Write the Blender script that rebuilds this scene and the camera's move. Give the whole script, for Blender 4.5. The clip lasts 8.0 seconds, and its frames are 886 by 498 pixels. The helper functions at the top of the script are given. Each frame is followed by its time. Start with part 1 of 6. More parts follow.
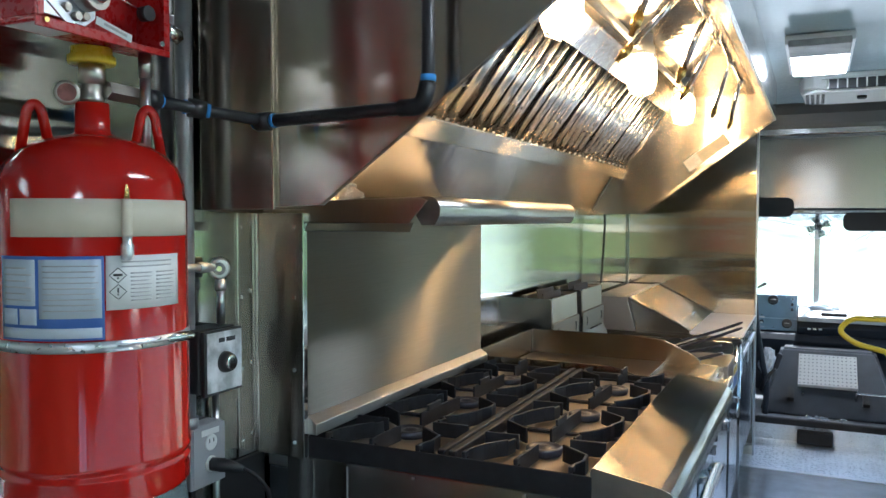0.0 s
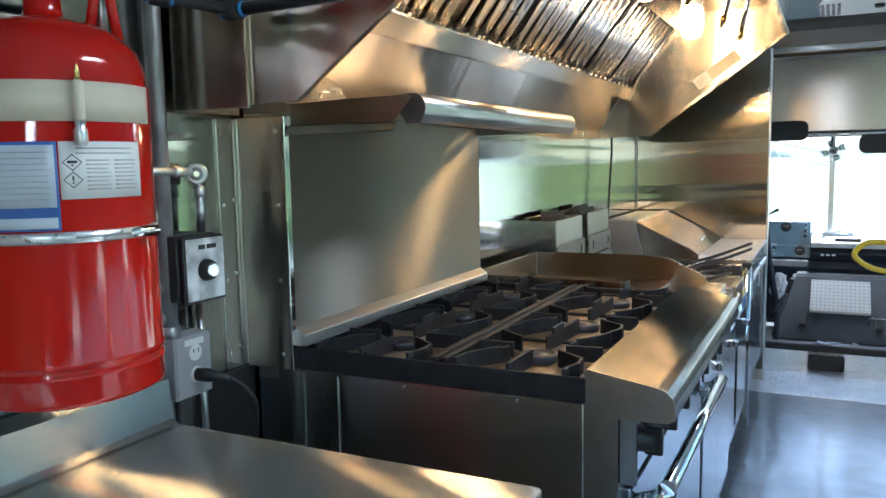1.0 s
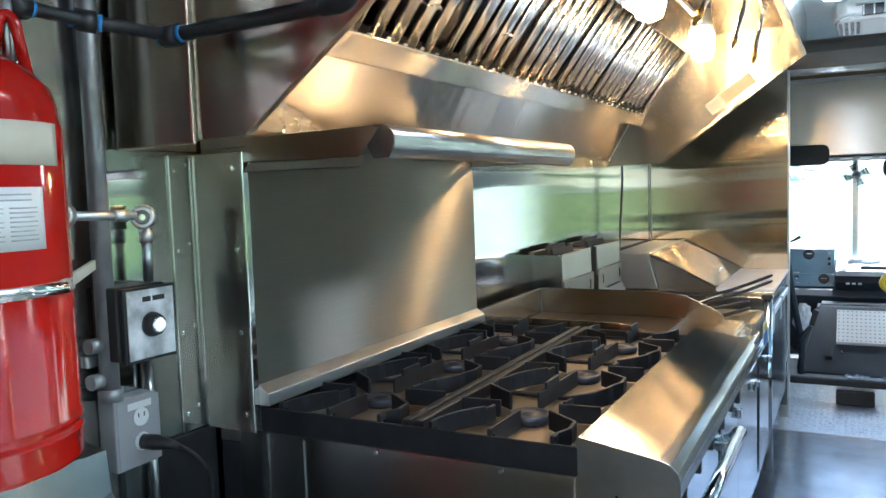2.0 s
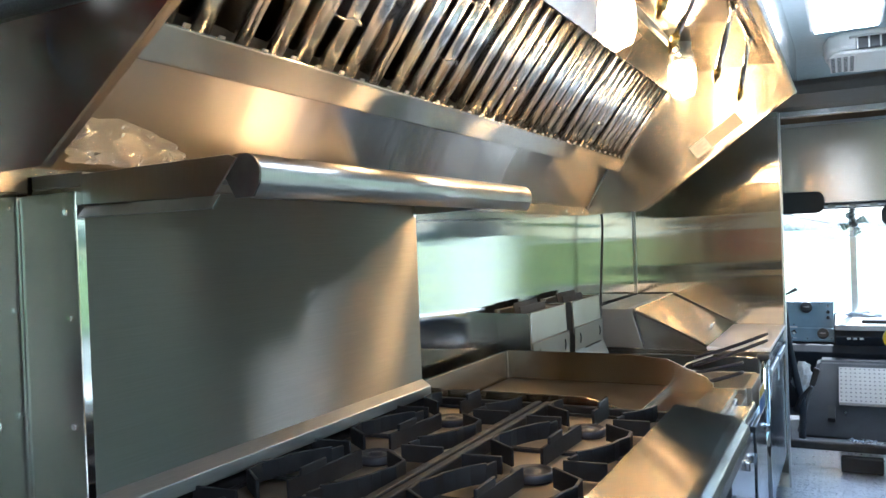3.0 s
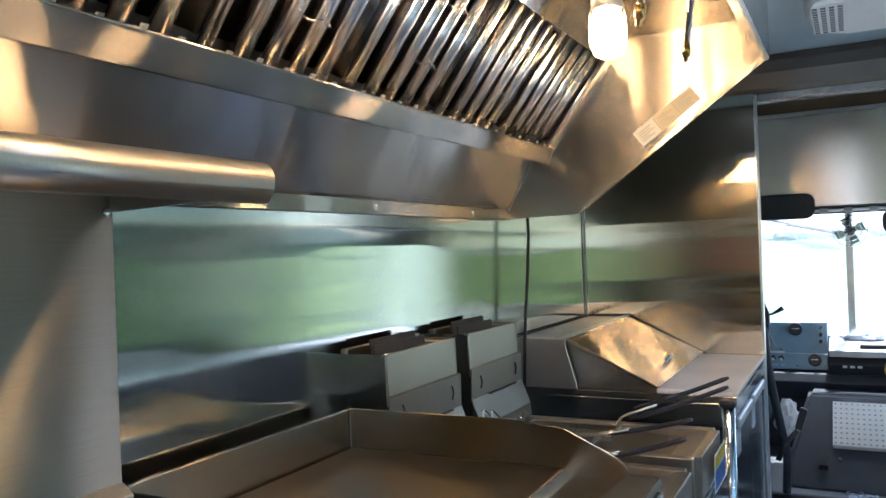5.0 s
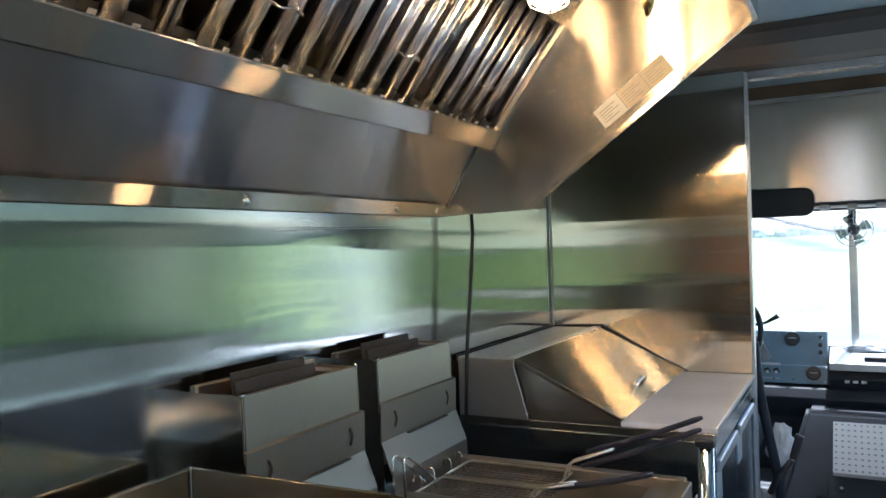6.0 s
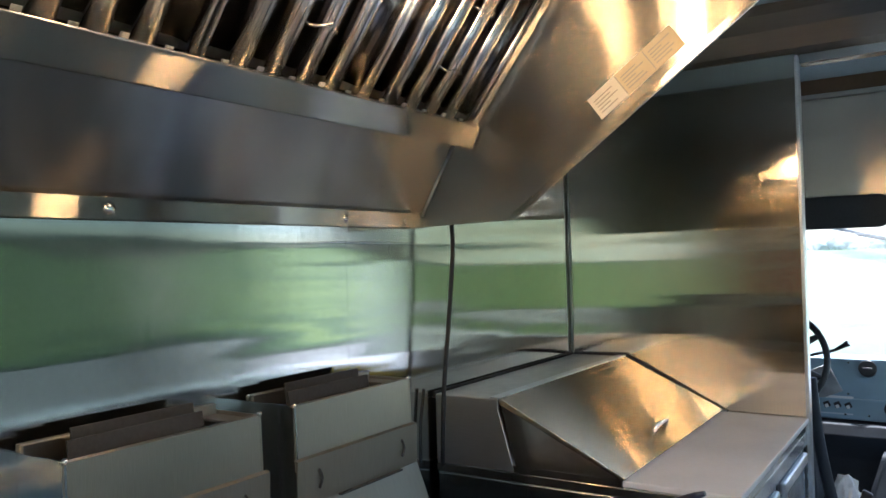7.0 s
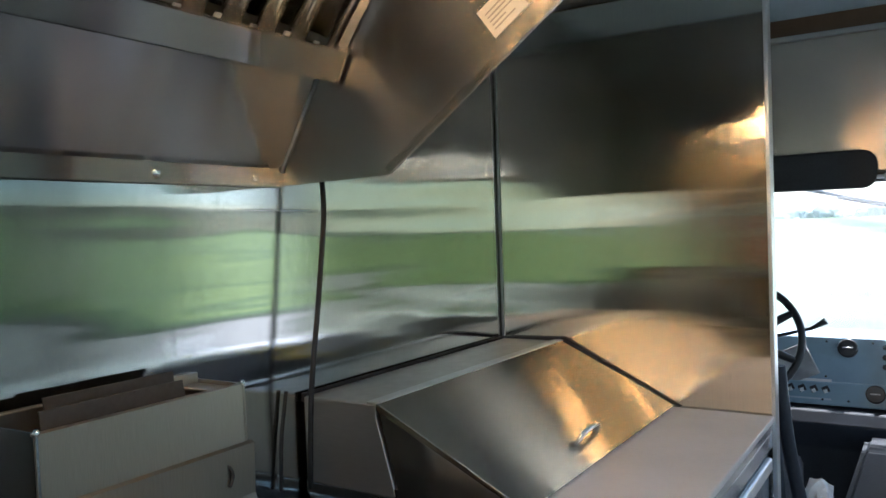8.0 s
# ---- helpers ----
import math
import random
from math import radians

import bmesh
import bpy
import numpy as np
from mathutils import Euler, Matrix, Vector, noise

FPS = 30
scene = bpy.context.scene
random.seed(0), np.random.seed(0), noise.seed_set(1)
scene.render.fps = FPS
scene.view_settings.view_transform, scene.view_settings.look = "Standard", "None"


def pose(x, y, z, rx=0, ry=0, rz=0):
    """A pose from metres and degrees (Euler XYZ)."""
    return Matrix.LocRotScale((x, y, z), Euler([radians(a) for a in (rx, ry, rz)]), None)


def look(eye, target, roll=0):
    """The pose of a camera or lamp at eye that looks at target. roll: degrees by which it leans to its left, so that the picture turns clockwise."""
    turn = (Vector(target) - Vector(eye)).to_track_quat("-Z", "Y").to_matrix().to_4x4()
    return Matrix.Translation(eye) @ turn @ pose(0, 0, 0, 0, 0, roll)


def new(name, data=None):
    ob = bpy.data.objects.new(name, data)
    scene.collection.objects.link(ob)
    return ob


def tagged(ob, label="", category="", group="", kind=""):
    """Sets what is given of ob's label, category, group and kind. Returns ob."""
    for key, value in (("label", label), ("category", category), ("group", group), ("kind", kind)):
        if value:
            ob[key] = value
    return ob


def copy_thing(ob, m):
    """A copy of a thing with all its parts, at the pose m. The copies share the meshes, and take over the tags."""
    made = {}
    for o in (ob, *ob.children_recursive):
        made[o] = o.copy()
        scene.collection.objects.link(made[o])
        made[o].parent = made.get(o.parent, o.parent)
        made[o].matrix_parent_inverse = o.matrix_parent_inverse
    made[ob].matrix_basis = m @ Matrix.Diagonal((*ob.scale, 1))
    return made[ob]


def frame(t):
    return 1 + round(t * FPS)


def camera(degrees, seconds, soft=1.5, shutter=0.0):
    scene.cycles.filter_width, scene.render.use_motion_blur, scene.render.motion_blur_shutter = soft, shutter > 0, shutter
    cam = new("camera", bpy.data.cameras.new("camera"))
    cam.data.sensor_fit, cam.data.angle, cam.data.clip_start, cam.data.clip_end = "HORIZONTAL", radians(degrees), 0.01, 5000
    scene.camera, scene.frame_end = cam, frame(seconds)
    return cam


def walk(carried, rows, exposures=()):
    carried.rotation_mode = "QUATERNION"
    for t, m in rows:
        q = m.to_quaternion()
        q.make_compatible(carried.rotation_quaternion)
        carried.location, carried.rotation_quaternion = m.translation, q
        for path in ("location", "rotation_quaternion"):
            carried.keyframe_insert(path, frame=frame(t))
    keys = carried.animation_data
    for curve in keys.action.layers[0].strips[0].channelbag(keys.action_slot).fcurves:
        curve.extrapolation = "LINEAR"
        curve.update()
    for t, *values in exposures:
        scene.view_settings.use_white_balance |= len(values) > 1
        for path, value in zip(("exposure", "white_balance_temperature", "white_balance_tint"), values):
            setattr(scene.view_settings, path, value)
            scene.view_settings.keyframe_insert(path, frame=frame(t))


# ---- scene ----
cam = camera(59.0, 8.0)
PATH = [
    (0, (0.153, 0.152, 1.363), (-0.705, 1.956, 1.283), 0.1),
    (0.5, (0.164, 0.188, 1.323), (-0.69, 1.99, 1.167), -0.6),
    (1, (0.169, 0.223, 1.282), (-0.716, 2.003, 1.059), -1.1),
    (1.5, (0.164, 0.285, 1.255), (-0.756, 2.036, 0.964), -1.8),
    (2, (0.166, 0.396, 1.296), (-0.765, 2.159, 1.145), -1.9),
    (2.2, (0.168, 0.449, 1.302), (-0.761, 2.218, 1.224), -2.3),
    (3.3, (0.124, 0.85, 1.285), (-0.788, 2.63, 1.276), -2.3),
    (3.5, (0.115, 0.931, 1.294), (-0.77, 2.724, 1.295), -2.2),
    (4, (0.128, 1.133, 1.275), (-0.705, 2.951, 1.285), -2.7),
    (4.2, (0.149, 1.214, 1.275), (-0.691, 3.029, 1.285), -2.7),
    (5.3, (0.179, 1.707, 1.289), (-0.765, 3.471, 1.287), -1.9),
    (5.5, (0.169, 1.812, 1.302), (-0.77, 3.578, 1.293), -1.7),
    (6, (0.168, 2.043, 1.295), (-0.76, 3.815, 1.285), -1.9),
    (6.5, (0.206, 2.269, 1.311), (-0.821, 3.985, 1.324), -1.6),
    (7, (0.225, 2.481, 1.301), (-0.872, 4.153, 1.325), -1.7),
    (7.5, (0.196, 2.721, 1.297), (-0.907, 4.389, 1.296), -1.8),
    (8, (0.196, 2.951, 1.288), (-0.878, 4.637, 1.234), -2.0),
]
walk(cam, [(t, look(eye, target, roll)) for t, eye, target, roll in PATH],
     exposures=[(0, 2.00, 5520, 8), (1.0, 2.13, 5400, 7), (1.5, 2.30, 5400, 6), (2.2, 2.33, 5350, 7), (3.5, 2.03, 5350, 9), (5.5, 1.72, 5400, 11), (7.0, 1.66, 5550, 11), (8.0, 1.70, 5700, 12)])

# ---- light ----
world = bpy.data.worlds.new("world")
scene.world = world
world.use_nodes = True
wn = world.node_tree
sky = wn.nodes.new("ShaderNodeTexSky")
sky.sky_type, sky.sun_disc = "NISHITA", False
sky.dust_density = 0.7
sky.sun_elevation, sky.sun_rotation = radians(64), radians(14)
wn.nodes["Background"].inputs["Strength"].default_value = 0.15
wn.links.new(sky.outputs["Color"], wn.nodes["Background"].inputs["Color"])
sun = new("sun", bpy.data.lights.new("sun", "SUN"))
sun.data.energy, sun.data.angle, sun.data.color = 4.6, radians(0.6), (1.0, 0.96, 0.9)
sun.matrix_basis = look((4.24, 19, 35.9), (0, 2, 0))
tagged(sun, kind="structure")


# ---- material tools ----
def mat(name, color, rough=0.5, metal=0.0, spec=None):
    m = bpy.data.materials.new(name)
    m.use_nodes = True
    b = m.node_tree.nodes["Principled BSDF"]
    b.inputs["Base Color"].default_value = (*color, 1)
    b.inputs["Roughness"].default_value, b.inputs["Metallic"].default_value = rough, metal
    if spec is not None:
        b.inputs["Specular IOR Level"].default_value = spec
    return m


def noise_node(m, scale, stretch=(1, 1, 1), detail=4.0):
    t = m.node_tree
    geo, mp, no = t.nodes.new("ShaderNodeNewGeometry"), t.nodes.new("ShaderNodeMapping"), t.nodes.new("ShaderNodeTexNoise")
    mp.inputs["Scale"].default_value = stretch
    no.inputs["Scale"].default_value, no.inputs["Detail"].default_value = scale, detail
    t.links.new(geo.outputs["Position"], mp.inputs["Vector"])
    t.links.new(mp.outputs["Vector"], no.inputs["Vector"])
    return no.outputs["Fac"]


def span(m, fac, lo, hi, a=0.3, b=0.7):
    n = m.node_tree.nodes.new("ShaderNodeMapRange")
    n.interpolation_type = "SMOOTHSTEP"
    n.inputs["From Min"].default_value, n.inputs["From Max"].default_value = a, b
    n.inputs["To Min"].default_value, n.inputs["To Max"].default_value = lo, hi
    m.node_tree.links.new(fac, n.inputs["Value"])
    return n.outputs["Result"]


def blend(m, fac, c1, c2):
    n = m.node_tree.nodes.new("ShaderNodeMix")
    n.data_type = "RGBA"
    n.inputs["A"].default_value, n.inputs["B"].default_value = (*c1, 1), (*c2, 1)
    m.node_tree.links.new(fac, n.inputs["Factor"])
    return n.outputs["Result"]


def feed(m, socket, out):
    m.node_tree.links.new(out, m.node_tree.nodes["Principled BSDF"].inputs[socket])


def bump(m, fac, strength, distance):
    t = m.node_tree
    n = t.nodes.new("ShaderNodeBump")
    n.inputs["Strength"].default_value, n.inputs["Distance"].default_value = strength, distance
    t.links.new(fac, n.inputs["Height"])
    old = t.nodes["Principled BSDF"].inputs["Normal"]
    if old.is_linked:
        t.links.new(old.links[0].from_socket, n.inputs["Normal"])
    t.links.new(n.outputs["Normal"], old)


def steel(name, color=(0.60, 0.59, 0.57), lo=0.16, hi=0.26, grain=(1, 1, 60), wave=0.0, aniso=0.0, turn=0.0, buckle=(1, 0.7, 1.6), size=2.2, brush=0.06, ripple=1.0):
    """Brushed stainless sheet: grain along one way, smudges, and a faint buckle of the sheet."""
    m = mat(name, color, lo, 1.0)
    fine, cloud = noise_node(m, 30, grain, 3), noise_node(m, 2.6, (1, 1, 1), 2)
    feed(m, "Roughness", span(m, cloud, lo, hi))
    feed(m, "Base Color", blend(m, span(m, fine, 0, 1), tuple(c * 0.93 for c in color), tuple(min(1, c * 1.05) for c in color)))
    bump(m, fine, brush, 0.0004)
    if wave:
        bump(m, noise_node(m, size, buckle, ripple), 1.0, wave)
    if aniso:
        tg = m.node_tree.nodes.new("ShaderNodeTangent")
        tg.direction_type, tg.axis = "RADIAL", "Z"
        feed(m, "Tangent", tg.outputs["Tangent"])
        m.node_tree.nodes["Principled BSDF"].inputs["Anisotropic"].default_value = aniso
        m.node_tree.nodes["Principled BSDF"].inputs["Anisotropic Rotation"].default_value = turn
    return m


def brushed(name, color, along, grain, rough=(0.24, 0.27), smear=0.82, wave=0.001, buckle=(1, 2.4, 0.3), size=2.6):
    """Stainless sheet with a strong brush: highlights run out along one way and stay sharp across it."""
    m = mat(name, color, 0.3, 1.0)
    t = m.node_tree
    fine, cloud = noise_node(m, 30, grain, 3), noise_node(m, 2.6, (1, 1, 1), 2)
    bump(m, fine, 0.02, 0.0004)
    bump(m, noise_node(m, size, buckle, 1.0), 1.0, wave)
    gl, tg = t.nodes.new("ShaderNodeBsdfAnisotropic"), t.nodes.new("ShaderNodeCombineXYZ")
    for k in range(3):
        tg.inputs[k].default_value = along[k]
    gl.inputs["Anisotropy"].default_value = -smear
    t.links.new(blend(m, span(m, fine, 0, 1), tuple(c * 0.94 for c in color), tuple(c * 1.05 for c in color)), gl.inputs["Color"])
    t.links.new(span(m, cloud, *rough), gl.inputs["Roughness"])
    t.links.new(t.nodes["Principled BSDF"].inputs["Normal"].links[0].from_socket, gl.inputs["Normal"])
    t.links.new(tg.outputs["Vector"], gl.inputs["Tangent"])
    t.links.new(gl.outputs["BSDF"], t.nodes["Material Output"].inputs["Surface"])
    return m


def painted(name, color, rough, spread=0.12, scale=6.0, relief=0.0, metal=0.0):
    m = mat(name, color, rough, metal)
    cloud, fine = noise_node(m, scale), noise_node(m, scale * 22)
    feed(m, "Base Color", blend(m, span(m, cloud, 0, 1), tuple(c * (1 - spread) for c in color), tuple(min(1, c * (1 + spread)) for c in color)))
    feed(m, "Roughness", span(m, fine, max(0.02, rough - 0.06), min(1, rough + 0.08)))
    if relief:
        bump(m, fine, 0.5, relief)
    return m


def glow(name, color, power):
    m = mat(name, color, 0.4)
    b = m.node_tree.nodes["Principled BSDF"]
    b.inputs["Emission Color"].default_value, b.inputs["Emission Strength"].default_value = (*color, 1), power
    return m


# ---- materials ----
STEEL = steel("steel", (0.60, 0.59, 0.57), 0.14, 0.24)
STEEL_PLAIN = steel("plain_steel", (0.58, 0.56, 0.53), 0.17, 0.25, (1, 1, 1), brush=0.0)
STEEL_WALL = steel("wall_steel", (0.49, 0.485, 0.465), 0.065, 0.085, (60, 60, 0.12), 0.0030, 1.0, 0.0, (1, 0.25, 2.6), 2.2, 0.12, 2.0)
STEEL_PART = steel("partition_steel", (0.72, 0.69, 0.60), 0.07, 0.095, (60, 60, 0.12), 0.0026, 1.0, 0.0, (0.22, 0.22, 2.6), 2.2, 0.20, 2.0)
STEEL_HOOD = brushed("hood_steel", (0.47, 0.44, 0.40), (0.52, 0, 0.857), (60, 0.3, 60), (0.14, 0.16), smear=0.83, wave=0.0012, buckle=(1, 4.5, 0.3))
for m_, way_ in ((STEEL_WALL, (1, 0.35, 7)), (STEEL_PART, (0.25, 0.25, 7))):
    bump(m_, noise_node(m_, 2.0, way_, 1.5), 1.0, 0.00065)
    bump(m_, noise_node(m_, 3.4, (1, 1, 0.45), 1.0), 1.0, 0.0007 if m_ is STEEL_WALL else 0.0003)
bump(STEEL_WALL, noise_node(STEEL_WALL, 2.0, (1, 1.3, 1.6), 1.0), 1.0, 0.0014)
STEEL_DULL = steel("dull_steel", (0.52, 0.51, 0.49), 0.30, 0.44, (1, 1, 50))
STEEL_TOP = brushed("worktop_steel", (0.72, 0.70, 0.65), (1, 0, 0), (60, 0.3, 1), (0.19, 0.22), 0.90, 0.0018, buckle=(0.6, 2.6, 1))
# stainless tinted blue: the sky reflected in the fronts is put into the colour
STEEL_SKY = steel("sky_tinted_steel", (0.54, 0.58, 0.62), 0.12, 0.20, (1, 50, 1))
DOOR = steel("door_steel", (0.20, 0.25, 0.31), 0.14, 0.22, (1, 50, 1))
GRIDDLE = brushed("griddle_splash", (0.35, 0.30, 0.235), (0, 0, 1), (0.3, 0.3, 60), (0.22, 0.25), 0.7, 0.0006)
GRIDDLE_TOP = steel("griddle_plate", (0.26, 0.215, 0.165), 0.29, 0.38, (40, 1, 1))
HEADER = brushed("header_steel", (0.30, 0.285, 0.26), (0, 0.5, 0.86), (0.3, 1, 60), (0.29, 0.33), smear=0.6, wave=0.0008, buckle=(0.3, 1, 2))
FRYER = steel("fryer_steel", (0.36, 0.33, 0.285), 0.34, 0.46, (1, 40, 1))
# darker copy of the fryer steel, holds down ceiling light on the slanted plates
FRYER_DIM = steel("dimmed_fryer_steel", (0.29, 0.265, 0.225), 0.42, 0.55, (1, 40, 1))
WIRE = painted("dark_wire", (0.16, 0.15, 0.14), 0.4, 0.2, 20, 0, 0.8)
CHROME = mat("chrome", (0.75, 0.75, 0.75), 0.07, 1.0)
ALU = steel("aluminium", (0.70, 0.71, 0.72), 0.29, 0.4, (1, 1, 1))
SHELF = steel("shelf_steel", (0.46, 0.445, 0.42), 0.285, 0.33, (1, 60, 1))
FASCIA = steel("fascia_steel", (0.31, 0.30, 0.28), 0.29, 0.34, (60, 1, 1))
COVER_STEEL = brushed("cover_steel", (0.36, 0.325, 0.28), (0, 0, 1), (60, 0.3, 1), (0.20, 0.24), 0.86, 0.0004)
LID = brushed("lid_steel", (0.40, 0.365, 0.31), (0.894, 0, -0.447), (60, 0.3, 60), (0.19, 0.205), smear=0.88, wave=0.0004, buckle=(0.3, 3.0, 0.3))
TROUGH = brushed("trough_steel", (0.40, 0.375, 0.34), (0.45, 0, 0.89), (0.3, 0.3, 60), (0.17, 0.19), smear=0.90)
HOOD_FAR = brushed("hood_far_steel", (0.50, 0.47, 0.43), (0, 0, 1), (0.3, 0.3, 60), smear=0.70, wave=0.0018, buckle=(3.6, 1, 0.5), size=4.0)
# near end's stainless carries its golden reflection as a warm, lighter base colour
HOOD_END_GOLD = brushed("gold_tinted_hood_steel", (0.58, 0.52, 0.44), (0, 0, 1), (0.3, 0.3, 60), smear=0.72, wave=0.0012, buckle=(3.0, 1, 0.25), size=3.0)
SIDE = brushed("side_steel", (0.46, 0.45, 0.43), (0, 0, 1), (0.3, 0.3, 60), smear=0.75, wave=0.0012, buckle=(3.4, 1, 0.2))
GALV_BRIGHT = steel("zinc_plate", (0.66, 0.70, 0.76), 0.30, 0.42, (1, 1, 1))
LEDGE = brushed("ledge_steel", (0.40, 0.39, 0.375), (1, 0, 0), (60, 0.3, 60), (0.17, 0.20), smear=0.75, wave=0.0006)
GALV = painted("galvanised_steel", (0.33, 0.33, 0.33), 0.42, 0.15, 20, 0, 0.7)
BACKGUARD = brushed("backguard_steel", (0.35, 0.32, 0.275), (0, 0, 1), (0.3, 0.3, 60), (0.35, 0.38), 0.82, wave=0.0009, buckle=(1, 4.2, 0.16))
TINT = mat("tinted_glass", (0.14, 0.17, 0.155), 0.01)
CLEAR = mat("clear_pane", (0.46, 0.53, 0.46), 0.01)
PALE_TINT = mat("pale_tinted_glass", (0.27, 0.31, 0.28), 0.01)
SMOKE = mat("smoked_glass", (0.45, 0.50, 0.445), 0.01)
for m_ in (TINT, PALE_TINT, CLEAR, SMOKE):
    m_.node_tree.nodes["Principled BSDF"].inputs["Transmission Weight"].default_value = 1.0
FILTER = brushed("filter_steel", (0.78, 0.79, 0.82), (0.61, 0, 0.79), (1, 1, 1), (0.15, 0.17), 0.74, 0.0)
# filter steel darkened: the channels' dark reflections are put into the colour
CHANNEL_SHADE = steel("shaded_filter_channel", (0.22, 0.205, 0.20), 0.17, 0.24, (1, 1, 1))
IRON = painted("cast_iron", (0.014, 0.014, 0.016), 0.5, 0.3, 30, 0.0006)
IRON.node_tree.nodes["Principled BSDF"].inputs["Specular IOR Level"].default_value = 0.35
BURNT = painted("burnt_steel", (0.045, 0.048, 0.062), 0.38, 0.25, 24, 0.0003, 0.6)
NICKEL = steel("nickel", (0.46, 0.44, 0.40), 0.29, 0.4, (1, 1, 1))
TRAY = steel("tray_steel", (0.36, 0.30, 0.23), 0.36, 0.48, (40, 1, 1))
BROWN = painted("recess_brown", (0.16, 0.095, 0.05), 0.5, 0.2, 6)
TAN = painted("tan_board", (0.58, 0.40, 0.21), 0.45, 0.2, 4)
BLACK = painted("black_plastic", (0.018, 0.018, 0.020), 0.38, 0.2, 20)
GRIP = painted("navy_coating", (0.016, 0.018, 0.030), 0.35, 0.2, 20)
RUBBER = painted("black_rubber", (0.012, 0.012, 0.013), 0.6, 0.2, 30)
DARK = painted("dark_inside", (0.03, 0.028, 0.025), 0.7)
RED = mat("red_enamel", (0.41, 0.008, 0.004), 0.08)
RED_BOX = painted("red_box_paint", (0.42, 0.012, 0.012), 0.28, 0.08, 5)
YELLOW = painted("yellow_paint", (0.75, 0.55, 0.03), 0.3, 0.06)
BRASS = mat("brass", (0.70, 0.50, 0.18), 0.25, 1.0)
BLUE_TAPE = painted("blue_sealant", (0.05, 0.25, 0.62), 0.5)
PAPER = painted("label_paper", (0.72, 0.72, 0.70), 0.35, 0.04)
PRINT_BLUE = painted("label_blue", (0.06, 0.14, 0.42), 0.4)
PRINT_PALE = painted("label_pale_blue", (0.48, 0.54, 0.60), 0.4, 0.05)
PRINT_GREY = painted("label_grey", (0.42, 0.42, 0.42), 0.5)
DIAL = painted("faded_dial", (0.22, 0.10, 0.09), 0.15, 0.3, 60)
STRAP_PALE = painted("pale_strap", (0.55, 0.60, 0.54), 0.35, 0.05)
TAPE = painted("masking_tape", (0.60, 0.54, 0.42), 0.6, 0.06, 8)
GREY_BOX = painted("grey_box_paint", (0.34, 0.34, 0.35), 0.4, 0.06)
IVORY = painted("white_plastic", (0.74, 0.74, 0.72), 0.35, 0.03)
BOARD = painted("cutting_board", (0.66, 0.63, 0.62), 0.42, 0.05, 5)
FLOOR = painted("black_floor", (0.058, 0.066, 0.076), 0.34, 0.5, 9, 0.0003)
fb_ = FLOOR.node_tree.nodes["Principled BSDF"]
fb_.inputs["Coat Weight"].default_value, fb_.inputs["Coat Roughness"].default_value, fb_.inputs["Coat IOR"].default_value = 1.0, 0.18, 1.7
feed(FLOOR, "Coat Roughness", span(FLOOR, noise_node(FLOOR, 5, (1.6, 0.8, 1), 10), 0.12, 0.25, 0.3, 0.7))
bump(FLOOR, noise_node(FLOOR, 170, (1, 1, 1), 2), 0.5, 0.0004)
FLOOR.node_tree.nodes["Principled BSDF"].inputs["Specular IOR Level"].default_value = 1.0
CEILING = painted("ceiling_white", (0.56, 0.71, 0.80), 0.14, 0.05, 3)
DASH = painted("dash_grey_blue", (0.25, 0.36, 0.44), 0.4, 0.1)
COVER = painted("engine_cover", (0.015, 0.020, 0.029), 0.55, 0.2, 8)
CAB_PANEL = brushed("cab_panel", (0.60, 0.55, 0.48), (0, 0, 1), (1, 1, 60), smear=0.5, wave=0.0006, buckle=(1, 1, 1))
CAB_WALL = painted("cab_wall", (0.10, 0.11, 0.12), 0.5)
DASH_TOP = painted("dash_top", (0.55, 0.57, 0.58), 0.4)
VISOR = painted("visor_vinyl", (0.012, 0.013, 0.015), 0.55)
PLASTIC_BAG = painted("plastic_bag", (0.70, 0.74, 0.78), 0.3)
BULB = glow("lit_globe", (1.0, 0.60, 0.25), 27)
LIT = glow("lit_diffuser", (0.97, 0.99, 1.0), 7)
GLASS = mat("glass", (0.95, 0.97, 0.97), 0.02)
GLASS.node_tree.nodes["Principled BSDF"].inputs["Transmission Weight"].default_value = 1.0
FILM = mat("plastic_film", (0.96, 0.95, 0.92), 0.10)
FILM.node_tree.nodes["Principled BSDF"].inputs["Transmission Weight"].default_value = 0.9
FILM.node_tree.nodes["Principled BSDF"].inputs["IOR"].default_value = 1.35
# windscreen glass mixed with a translucent white veil, added to imitate haze and glare
VEILED = mat("veiled_windscreen", (0.95, 0.97, 0.97), 0.02)
VEILED.node_tree.nodes["Principled BSDF"].inputs["Transmission Weight"].default_value = 1.0
veil_, dmix_ = VEILED.node_tree.nodes.new("ShaderNodeBsdfTranslucent"), VEILED.node_tree.nodes.new("ShaderNodeMixShader")
veil_.inputs["Color"].default_value = (0.80, 0.82, 0.82, 1)
VEILED.node_tree.links.new(span(VEILED, noise_node(VEILED, 5), 0.11, 0.15), dmix_.inputs["Fac"])
VEILED.node_tree.links.new(VEILED.node_tree.nodes["Principled BSDF"].outputs["BSDF"], dmix_.inputs[1])
VEILED.node_tree.links.new(veil_.outputs["BSDF"], dmix_.inputs[2])
VEILED.node_tree.links.new(dmix_.outputs["Shader"], VEILED.node_tree.nodes["Material Output"].inputs["Surface"])
FANBLADE = mat("smoky_plastic", (0.16, 0.20, 0.19), 0.15)
FANBLADE.node_tree.nodes["Principled BSDF"].inputs["Transmission Weight"].default_value = 0.8
GRASS = mat("field", (0.10, 0.16, 0.045), 0.9)
t_ = GRASS.node_tree


